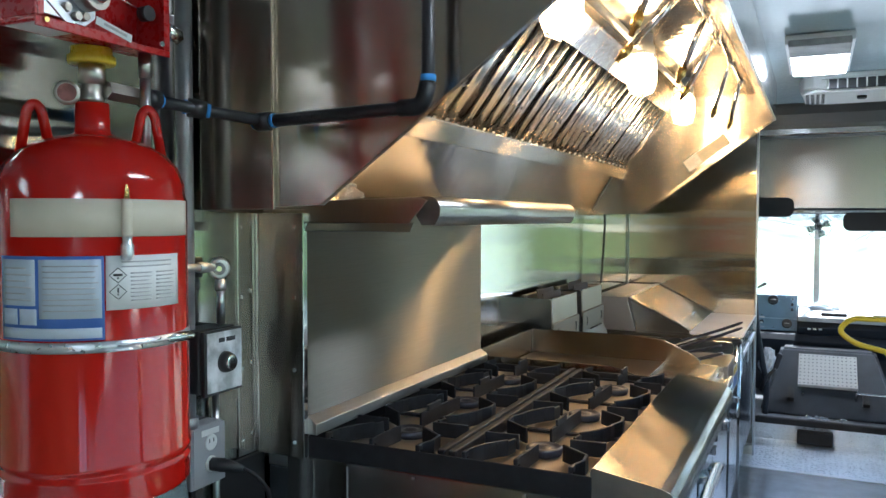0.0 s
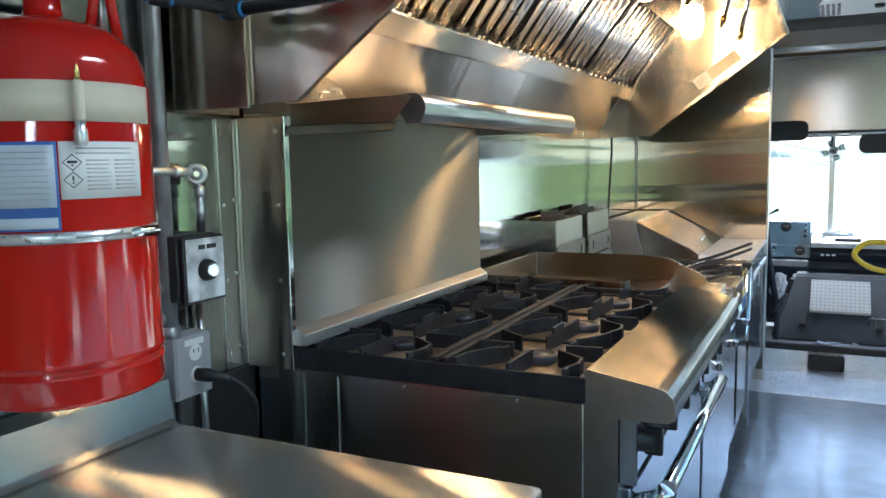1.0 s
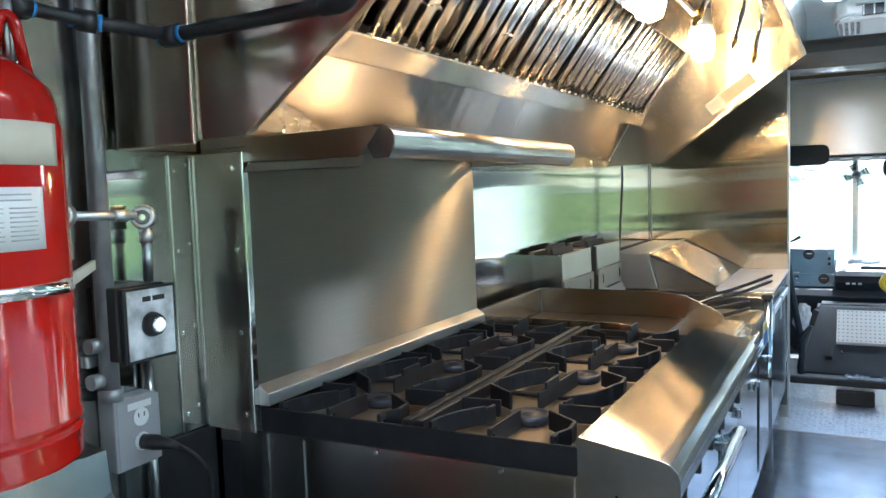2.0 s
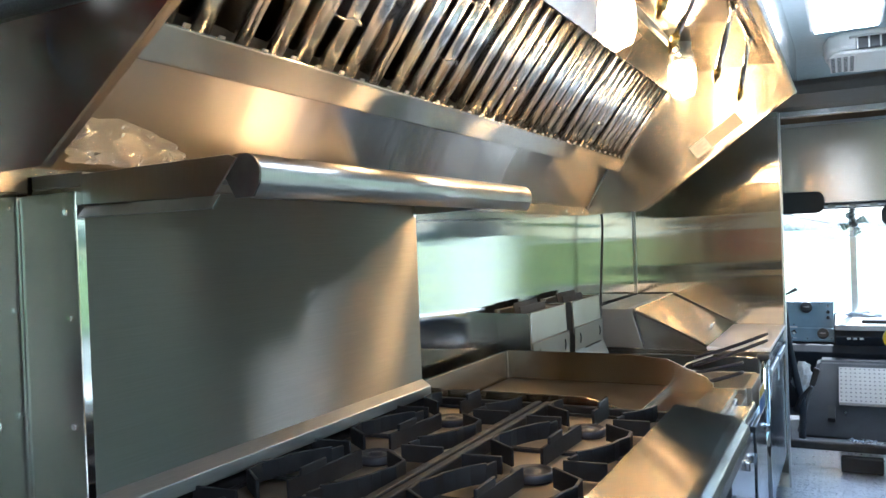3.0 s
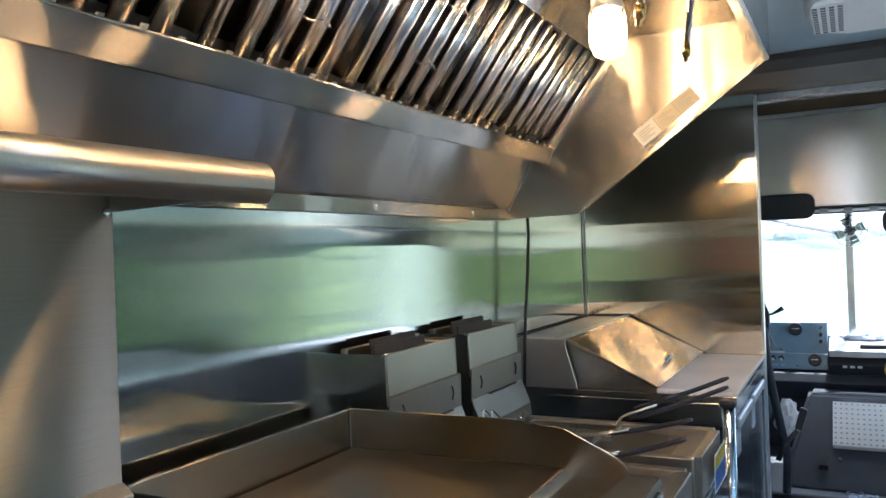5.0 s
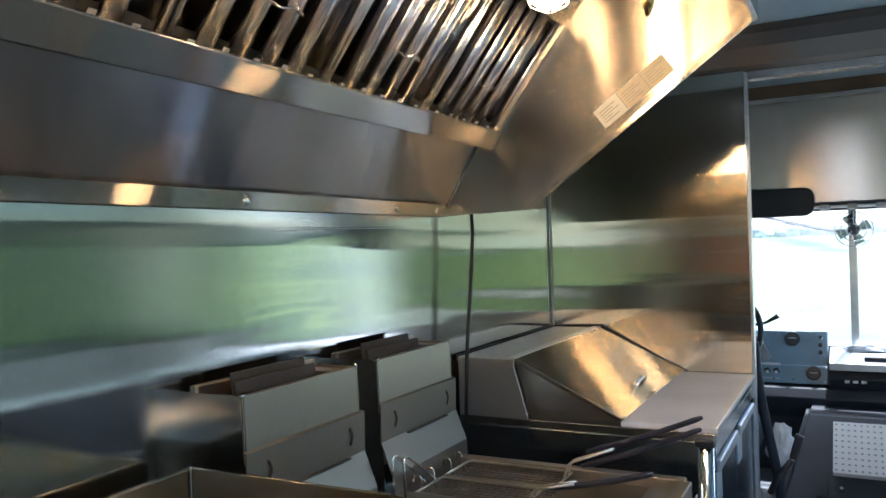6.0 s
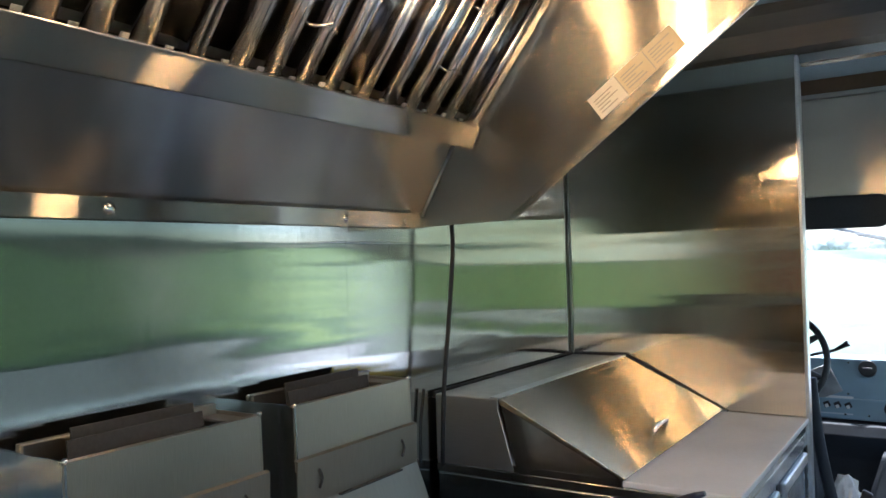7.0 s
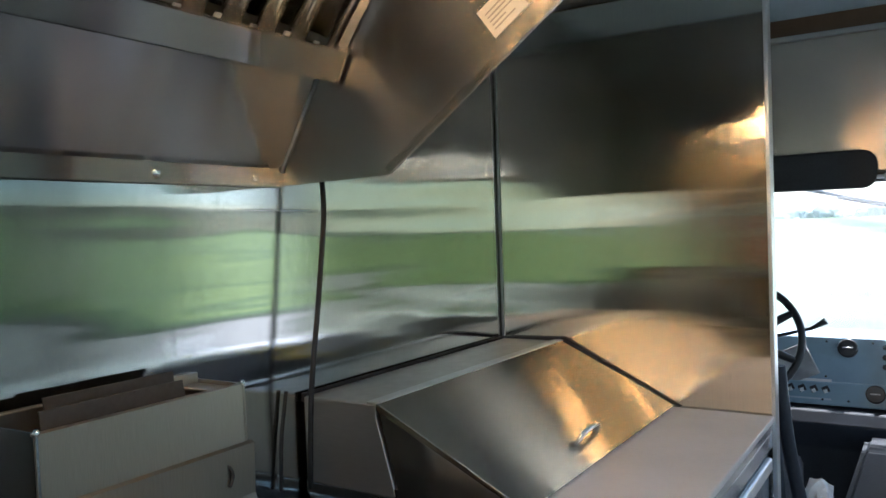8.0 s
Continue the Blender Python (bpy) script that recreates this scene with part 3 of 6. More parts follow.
def grease_filter(y0):
    f = thing("grease_filter", tuple(fpt(0, 0, y0)), "shiny stainless baffle grease filter in the hood", "filter", "grease filters in the hood")
    y1 = y0 + FW - 0.002
    for a, b in ((y0, y0 + 0.013), (y1 - 0.013, y1)):
        m, h = (a + b) / 2, (b - a) / 2
        arc = [(m + h * math.cos(t), -0.006 + 0.011 * math.sin(t)) for t in [math.pi * i / 6 for i in range(7)]]
        part("frame_rail", bar_along(B(), [(b, -0.034)] + arc + [(a, -0.034)], -0.008, FL, (1, 7)), FILTER, f)
    for u0, u1 in ((-0.009, 0.008), (FL - 0.010, FL)):
        part("frame_rail", bar_along(B(), [(y0 + 0.0132, -0.034), (y1 - 0.0132, -0.034), (y1 - 0.0132, -0.0285), (y0 + 0.0132, -0.0285)], u0, u1), WIRE, f)
    n = 5
    step = (y1 - y0 - 0.026) / n
    for k in range(n):
        c = y0 + 0.013 + step * (k + 0.5)
        w = step * 0.49
        prof = [(c + w, -0.012), (c + w * 0.86, -0.022), (c + w * 0.6, -0.026), (c, -0.0275), (c - w * 0.6, -0.026), (c - w * 0.86, -0.022), (c - w, -0.012)]
        part("channel", bar_along(B(), prof + [(c - w, -0.034), (c + w, -0.034)], 0.0082, FL - 0.0102, (0, 6)), CHANNEL_SHADE, f, "flat filter channel, its dark reflection put into the colour")
    for k in range(1, n):
        c = y0 + 0.013 + step * k
        w = 0.0195
        arc = [(c + w * math.cos(a), -0.011 + 0.0155 * math.sin(a)) for a in [math.pi * i / 14 for i in range(15)]]
        part("baffle", bar_along(B(), [(c + w, -0.017)] + arc + [(c - w, -0.017)], -0.008, FL - 0.003, (1, 15)), FILTER, f)
    for k in range(n):
        c = y0 + 0.013 + step * (k + 0.5)
        part("tab", bar_along(B(), [(c - 0.008, 0.004), (c + 0.006, 0.004), (c + 0.004, 0.0065), (c - 0.006, 0.0065)], -0.0075, 0.004 + 0.003 * (k % 2)), ALU, f, "small bent steel tab")
    for u in (0.10, 0.235):
        c = (y0 + y1) / 2
        h = B()
        tube(h, bend([fpt(u, 0.006, c - 0.034), fpt(u, 0.024, c - 0.030), fpt(u + 0.012, 0.028, c), fpt(u, 0.024, c + 0.030), fpt(u, 0.006, c + 0.034)], 0.015, 4), 0.0024, 6)
        part("handle", h, CHROME, f, "thin wire lifting handle")
    return f


first = grease_filter(HY0 + 0.033)
for k in range(1, FN):
    copy_thing(first, Matrix.Translation((first.location.x, first.location.y + FW * k, first.location.z)))


# ---- hood lamps ----
def hood_lamp(y):
    c = (-0.349, y, 1.76)
    lamp = thing("hood_lamp", (c[0], c[1], 1.75), "lit hood lamp with a frosted globe and wire guard", "lamp", "lamps in the hood")
    part("base", lathe(B(), [(0.034, 0.178), (0.034, 0.142), (0.040, 0.138), (0.040, 0.116), (0.034, 0.110)], c, 20), ALU, lamp, "grey cast base")
    part("globe", lathe(B(), [(0.030, 0.112), (0.036, 0.10), (0.041, 0.07), (0.041, 0.03), (0.034, 0.008), (0.018, -0.004), (0.004, -0.006)], c, 20), BULB, lamp, "glowing frosted glass globe")
    for a in (0.4, 1.97, 3.54, 5.11):
        g = B()
        pts = [(c[0] + r * math.cos(a), c[1] + r * math.sin(a), c[2] + h) for r, h in ((0.041, 0.118), (0.047, 0.08), (0.047, 0.03), (0.036, -0.004), (0.006, -0.016))]
        tube(g, pts, 0.0018, 6)
        part("guard_wire", g, CHROME, lamp)
    return lamp


first = hood_lamp(3.512)
for y in (2.655, 1.80):
    copy_thing(first, Matrix.Translation((-0.349, y, 1.75)))
cond = thing("lamp_conduit", (-0.349, 2.6, 1.9), "thin metal conduit joining the hood lamps", "conduit")
for y0, y1 in ((1.30, 1.766), (1.834, 2.621), (2.689, 3.478)):
    part("tube", tube(B(), [(-0.349, y0, 1.893), (-0.349, y1, 1.893)], 0.011, 10), GALV, cond)
for y in (1.70, 1.90, 2.55, 2.75, 3.41):
    part("coupling", tube(B(), [(-0.349, y - 0.018, 1.893), (-0.349, y + 0.018, 1.893)], 0.016, 10), CHROME, cond)

# fire suppression pipe with angled drops
supp = thing("suppression_pipe", (-0.13, 2.6, 1.9), "chrome fire suppression pipe with nozzles inside the hood", "pipe")
part("main_pipe", tube(B(), bend([(-0.12, HY0 + 0.01, 1.905), (-0.12, 3.60, 1.905)], 0.02), 0.0105, 10), CHROME, supp)
for y, tip in ((1.75, (-0.20, 1.80, 1.74)), (2.05, (-0.30, 2.10, 1.75)), (2.35, (-0.20, 2.40, 1.735)), (2.62, (-0.24, 2.72, 1.735)), (3.02, (-0.20, 3.20, 1.734)), (3.42, (-0.18, 3.615, 1.737))):
    a, t = Vector((-0.12, y, 1.905)), Vector(tip)
    d = (t - a).normalized()
    drop = part("drop_pipe", tube(B(), [a, a + d * ((t - a).length - 0.04)], 0.0085, 8), CHROME, supp)
    part("nozzle", tube(B(), [t - d * 0.045, t - d * 0.02, t - d * 0.018, t], [0.012, 0.012, 0.008, 0.006], 8), BRASS, drop, "small spray nozzle")
    part("tee", tube(B(), [(-0.12, y - 0.022, 1.905), (-0.12, y + 0.022, 1.905)], 0.0155, 10), CHROME, supp)

# ---- six-burner range ----
RY0, RY1 = 1.444, 2.352
rng = thing("gas_range", (-0.45, 1.9, 0), "stainless six-burner gas range with black cast iron grates", "range")
part("body", box(B(), -0.862, -0.152, RY0 + 0.002, RY1, 0.15, 0.8515, 0.003), STEEL_SKY, rng)
part("deck", box(B(), -0.862, -0.1805, RY0 + 0.002, RY1, 0.852, 0.882, 0.002), STEEL_DULL, rng)
part("side_panel", box(B(), -0.810, -0.184, RY0 - 0.004, RY0 + 0.0015, 0.15, 0.882, 0.002), SIDE, rng, "smeared stainless side panel")
part("side_seam", box(B(), -0.752, -0.744, RY0 - 0.0075, RY0 - 0.0042, 0.16, 0.878, 0.0015), STEEL, rng, "bright folded edge on the range side")
part("side_seam", box(B(), -0.668, -0.664, RY0 - 0.0062, RY0 - 0.0042, 0.16, 0.876, 0.0008, 1), GALV, rng)
for x, z in ((-0.52, 0.874), (-0.30, 0.874)):
    part("screw", lathe(B(), [(0.005, 0), (0.0035, -0.003)], (x, RY0 - 0.0041, z), 10, "y"), CHROME, rng)
part("corner_post", box(B(), -0.1835, -0.1275, RY0 - 0.003, RY0 + 0.05, 0.15, 0.8645, 0.002), LEDGE, rng)
for x in (-0.80, -0.22):
    for y in (RY0 + 0.08, RY1 - 0.08):
        part("leg", lathe(B(), [(0.018, 0.0), (0.018, 0.03), (0.026, 0.04), (0.026, 0.149)], (x, y, 0), 12), CHROME, rng)
part("cooktop_rim", prism(B(), [(-0.757, 0.8825), (-0.180, 0.8825), (-0.180, 0.926), (-0.192, 0.926), (-0.192, 0.900), (-0.745, 0.900), (-0.745, 0.926), (-0.757, 0.926)], "y", RY0 - 0.002, RY1), IRON, rng, "black cast rim of the cooktop")
part("drip_tray", box(B(), -0.7445, -0.1925, RY0 + 0.012, RY1 - 0.01, 0.9005, 0.9025, 0.001, 1), TRAY, rng, "browned steel drip tray")
part("rim_bar", box(B(), -0.757, -0.180, RY0 - 0.0062, RY0 - 0.0022, 0.8835, 0.926, 0.001, 1), IRON, rng)
part("rim_bar", box(B(), -0.7445, -0.1925, RY1 - 0.0105, RY1 + 0.0015, 0.9006, 0.924, 0.003), IRON, rng)
part("centre_bar", box(B(), -0.478, -0.462, RY0 + 0.011, RY1 - 0.011, 0.903, 0.931, 0.003), IRON, rng)
part("centre_bar", box(B(), -0.456, -0.440, RY0 + 0.011, RY1 - 0.011, 0.903, 0.931, 0.003), IRON, rng)


def wall_line(bm, pts, h0, h1, t=0.009):
    """Upright cast bars along a line of plan points."""
    for a, b in zip(pts, pts[1:]):
        a, b = Vector(a), Vector(b)
        d = (b - a).normalized()
        n = Vector((-d.y, d.x)) * t / 2
        a2, b2 = a - d * t * 0.4, b + d * t * 0.4
        prism(bm, [tuple(a2 + n), tuple(a2 - n), tuple(b2 - n), tuple(b2 + n)], "z", h0, h1, 0.0015)
    return bm


def grate(cx, y0, hx, pitch):
    """Open cast grate over one burner: four fingers towards the flame and bent ribs that run on into the next grate."""
    g = B()
    top, low, t = 0.938, 0.906, 0.0058

    def at(x, u):
        return (cx + x, y0 + u * pitch)
    for q in (1, -1):
        def turn(x, u):
            return at(q * x, 0.5 + q * (u - 0.5))
        wall_line(g, [turn(0.100, 0.0), turn(0.110, 0.10), turn(0.106, 0.22), turn(0.052, 0.36)], low, top, t)
        wall_line(g, [turn(0.057, 0.69), turn(0.074, 0.76), turn(0.088, 0.85), turn(0.097, 0.93), turn(0.100, 1.0)], low, top, t)
        wall_line(g, [turn(0.052, 0.52), turn(hx - 0.003, 0.54)], low, top - 0.002, t)
        wall_line(g, [turn(0.057, 0.69), turn(0.052, 0.60)], low, top - 0.004, t)
        wall_line(g, [turn(0.0, 0.0), turn(0.004, 0.31)], low, top, t)
        wall_line(g, [turn(-hx + 0.003, 0.012), turn(hx - 0.003, 0.012), turn(hx - 0.003, 0.988)], 0.9030, 0.9095, t)
    wall_line(g, [at(0.0, 0.78), at(0.0, 0.985)], top - 0.001, 0.950, t)
    return g


for cx, hx in ((-0.612, 0.130), (-0.317, 0.120)):
    for k in range(3):
        cy = RY0 + 0.012 + 0.2945 * (k + 0.5)
        part("grate", grate(cx, cy - 0.14725, hx, 0.2945), IRON, rng)
        part("burner", lathe(B(), [(0.034, 0.0), (0.036, 0.005), (0.036, 0.013), (0.030, 0.016), (0.026, 0.013), (0.014, 0.013), (0.010, 0.016), (0.004, 0.0165)], (cx, cy, 0.9026), 20), BURNT, rng, "round cast burner head")
    for dx in (-0.1, 0.0, 0.1):
        part("grate_foot", box(B(), cx + dx - 0.004, cx + dx + 0.004, RY0 - 0.006, RY0 + 0.0115, 0.9262, 0.938, 0.0012, 1), IRON, rng)

bm = B()
ledge = [(-0.180, 0.941), (-0.066, 0.922), (-0.052, 0.917), (-0.042, 0.907), (-0.038, 0.893), (-0.038, 0.872), (-0.046, 0.865), (-0.136, 0.865), (-0.180, 0.865)]
prism(bm, ledge, "y", RY0 - 0.0025, RY1, 0.002)
part("front_ledge", bm, LEDGE, rng, "wide rounded stainless front ledge")
part("ledge_cap", prism(B(), ledge[:6] + [(-0.050, 0.866), (-0.1275, 0.864), (-0.1275, 0.16), (-0.183, 0.16), (-0.183, 0.935)], "y", RY0 - 0.0055, RY0 - 0.0032), SHELF, rng, "flat grey end plate of ledge and post")
part("valve_panel", box(B(), -0.1515, -0.118, RY0 + 0.051, RY1 - 0.002, 0.735, 0.8645, 0.003), STEEL_SKY, rng)
part("end_plate", box(B(), -0.127, -0.098, RY0 + 0.001, RY0 + 0.0105, 0.752, 0.8645, 0.002), STEEL_SKY, rng)


def knob(y, z=0.812, s=1.0):
    k = part("knob", lathe(B(), [(0.030 * s, -0.118), (0.030 * s, -0.112), (0.021 * s, -0.108), (0.019 * s, -0.082), (0.014 * s, -0.080)], (0, y, z), 18, "x"), BLACK, rng, "black control knob")
    part("grip", box(B(), -0.0985, -0.0675, y - 0.007, y + 0.007, z - 0.024 * s, z + 0.024 * s, 0.004), BLACK, k)


for k in range(6):
    knob(RY0 + 0.062 + 0.135 * k)
knob(RY0 + 0.845, 0.805, 1.1)
door = part("oven_door", box(B(), -0.1515, -0.118, RY0 + 0.056, RY1 - 0.055, 0.27, 0.725, 0.005), STEEL_SKY, rng, "stainless oven door")
part("handle", tube(B(), [(-0.062, RY0 + 0.075, 0.728), (-0.062, RY1 - 0.10, 0.722)], 0.0145, 14), CHROME, door, "round chrome oven handle")
for y in (RY0 + 0.080, RY1 - 0.105):
    part("handle_bracket", tube(B(), bend([(-0.117, y, 0.690), (-0.080, y, 0.700), (-0.062, y, 0.725)], 0.02), [0.018] * 4 + [0.017] * 4, 12), CHROME, door)
part("kick_panel", box(B(), -0.150, -0.122, RY0 + 0.056, RY1 - 0.055, 0.155, 0.262, 0.004), STEEL_SKY, rng)
part("back_panel", box(B(), -0.862, -0.757, RY0 - 0.010, RY1 - 0.018, 0.930, 1.379, 0.002), BACKGUARD, rng, "smeared stainless backguard")
part("back_top", box(B(), -0.862, -0.7575, RY0 - 0.010, RY1 - 0.018, 1.3795, 1.399, 0.002), BACKGUARD, rng)
part("back_lip", prism(B(), [(-0.7565, 0.967), (-0.7345, 0.952), (-0.734, 0.930), (-0.7565, 0.930)], "y", RY0 - 0.010, RY1 - 0.018, 0.0015), STEEL_DULL, rng, "bright folded lip under the backguard")
bm = B()
nose = [(-0.757, 1.396), (-0.535, 1.4015), (-0.505, 1.4025)] + [(-0.496 + 0.024 * math.sin(radians(a)), 1.3785 + 0.024 * math.cos(radians(a))) for a in range(10, 101, 10)] + [(-0.4735, 1.366), (-0.483, 1.350), (-0.490, 1.348)]
sheet(bm, nose, "y", RY0 + 0.012, RY1 - 0.004, -0.003)
for f in bm.faces:
    f.smooth = len(f.verts) == 4 and abs(f.calc_center_median().x + 0.48) < 0.03 and abs(f.normal.y) < 0.5
part("shelf", bm, SHELF, rng, "high shelf with a rolled front edge")
# closed cap coloured dark in place of the open roll's shaded, dark-reflecting end
part("shelf_cap", prism(B(), [(-0.540, 1.398)] + nose[2:-1] + [(-0.510, 1.349)], "y", RY0 + 0.0085, RY0 + 0.0117), WIRE, rng, "end of the rolled edge, coloured dark for its shaded open hollow")
part("shelf_end", prism(B(), [(-0.7565, 1.3945), (-0.500, 1.3995), (-0.487, 1.3945), (-0.525, 1.352), (-0.7565, 1.354)], "y", RY0 - 0.0135, RY0 - 0.0105, 0.001), FASCIA, rng, "slanting end fascia of the shelf")
part("shelf_lip", prism(B(), [(RY0 - 0.0105, 1.3535), (RY0 - 0.0135, 1.3515), (RY0 - 0.026, 1.337), (RY0 - 0.023, 1.336)], "x", -0.750, -0.516), FASCIA, rng)
part("shelf_web", prism(B(), [(-0.7565, 1.390), (-0.53, 1.395), (-0.56, 1.362), (-0.7565, 1.362)], "y", RY0 - 0.0100, RY0 + 0.0115), STEEL_DULL, rng)
part("shelf_end", prism(B(), [(-0.757, 1.352), (-0.585, 1.356), (-0.545, 1.372), (-0.520, 1.400), (-0.757, 1.380)], "y", RY1 - 0.024, RY1 - 0.019, 0.001), STEEL_DULL, rng)
for y in (RY0 + 0.012, RY1 - 0.030):
    part("screw", lathe(B(), [(0.007, 0), (0.005, 0.004)], (-0.757, y, 1.352), 10, "x"), CHROME, rng)

# steel end cover beside the range
col = thing("wall_cover", (-0.82, 1.436, 0.88), "riveted stainless cover panel beside the range", "panel")
part("face", box(B(), -0.866, -0.758, 1.4215, 1.4325, 0.884, 1.372, 0.001, 1), COVER_STEEL, col)
part("flange", box(B(), -0.8795, -0.8755, 1.372, 1.4335, 0.884, 1.372, 0.001, 1), STEEL, col)
part("fold", box(B(), -0.8755, -0.8665, 1.424, 1.4335, 0.884, 1.372, 0.002), STEEL, col)
part("edge", box(B(), -0.7575, -0.7535, 1.4195, 1.4335, 0.884, 1.372, 0.001, 1), CHROME, col)
for z in (0.915, 1.06, 1.205, 1.345):
    part("rivet", lathe(B(), [(0.006, 0), (0.004, -0.003)], (-0.776, 1.4215, z), 10, "y"), CHROME, col)
    part("rivet", lathe(B(), [(0.006, 0), (0.004, 0.003)], (-0.8755, 1.386, z), 10, "x"), CHROME, col)
    part("rivet", lathe(B(), [(0.006, 0), (0.004, 0.003)], (-0.8755, 1.412, z + 0.01), 10, "x"), CHROME, col)
# black sheet added on the wall for the shaded gap below the cover
solo("gap_shade_sheet", box(B(), -0.8795, -0.868, 1.305, 1.442, 0.10, 0.882, 0.002), RUBBER, "black sheet standing in for the shaded gap under the cover", "board")

# ---- griddle ----
GY0, GY1 = 2.362, 3.004
gr = thing("griddle", (-0.45, 2.68, 0), "countertop flat griddle with browned splash guards", "griddle")
part("body", box(B(), -0.862, -0.140, GY0 + 0.002, GY1 - 0.002, 0.15, 0.826, 0.004), STEEL_SKY, gr)
part("plate", box(B(), -0.815, -0.326, GY0 + 0.008, GY1 - 0.008, 0.8265, 0.852, 0.002), GRIDDLE_TOP, gr, "browned flat cooking plate")
part("back_splash", box(B(), -0.832, -0.822, GY0, GY1, 0.8265, 0.936, 0.002), GRIDDLE, gr)
SP = [(-0.821, 0.8265), (-0.195, 0.8265), (-0.195, 0.850), (-0.210, 0.885), (-0.330, 0.932), (-0.372, 0.940), (-0.821, 0.940)]
part("side_splash", prism(B(), SP, "y", GY0 - 0.001, GY0 + 0.006, 0.0012), GRIDDLE, gr)
SP2 = [(-0.821, 0.8265), (-0.205, 0.8265), (-0.203, 0.862), (-0.222, 0.880), (-0.325, 0.928), (-0.44, 0.938), (-0.821, 0.938)]
part("side_splash", prism(B(), SP2, "y", GY1 - 0.006, GY1 + 0.001, 0.0012), GRIDDLE, gr)
bm = B()
sheet(bm, [(-0.3255, 0.851), (-0.322, 0.836), (-0.225, 0.834), (-0.205, 0.852), (-0.145, 0.850), (-0.142, 0.840)], "y", GY0 + 0.007, GY1 - 0.007, 0.002)
part("grease_trough", bm, STEEL, gr)
part("corner_weld", box(B(), -0.8208, -0.8165, GY1 - 0.0105, GY1 - 0.0065, 0.853, 0.940, 0.0015), STEEL, gr, "bright welded corner")
part("drawer", prism(B(), [(-0.1395, 0.79), (-0.098, 0.79), (-0.092, 0.812), (-0.094, 0.826), (-0.104, 0.826), (-0.108, 0.812), (-0.1395, 0.812)], "y", GY0 + 0.03, GY1 - 0.03, 0.002), STEEL, gr, "folded grease drawer front")
for k in range(2):
    y = GY0 + 0.01 + 0.312 * k
    d = part("door", box(B(), -0.1395, -0.122, y, y + 0.308, 0.20, 0.775, 0.003), STEEL_SKY, gr)
    part("latch", box(B(), -0.1215, -0.108, y + 0.265, y + 0.295, 0.64, 0.665, 0.003), CHROME, d)
for x in (-0.82, -0.19):
    for y in (GY0 + 0.05, GY1 - 0.05):
        part("leg", lathe(B(), [(0.018, 0), (0.018, 0.03), (0.025, 0.04), (0.025, 0.149)], (x, y, 0), 12), CHROME, gr)


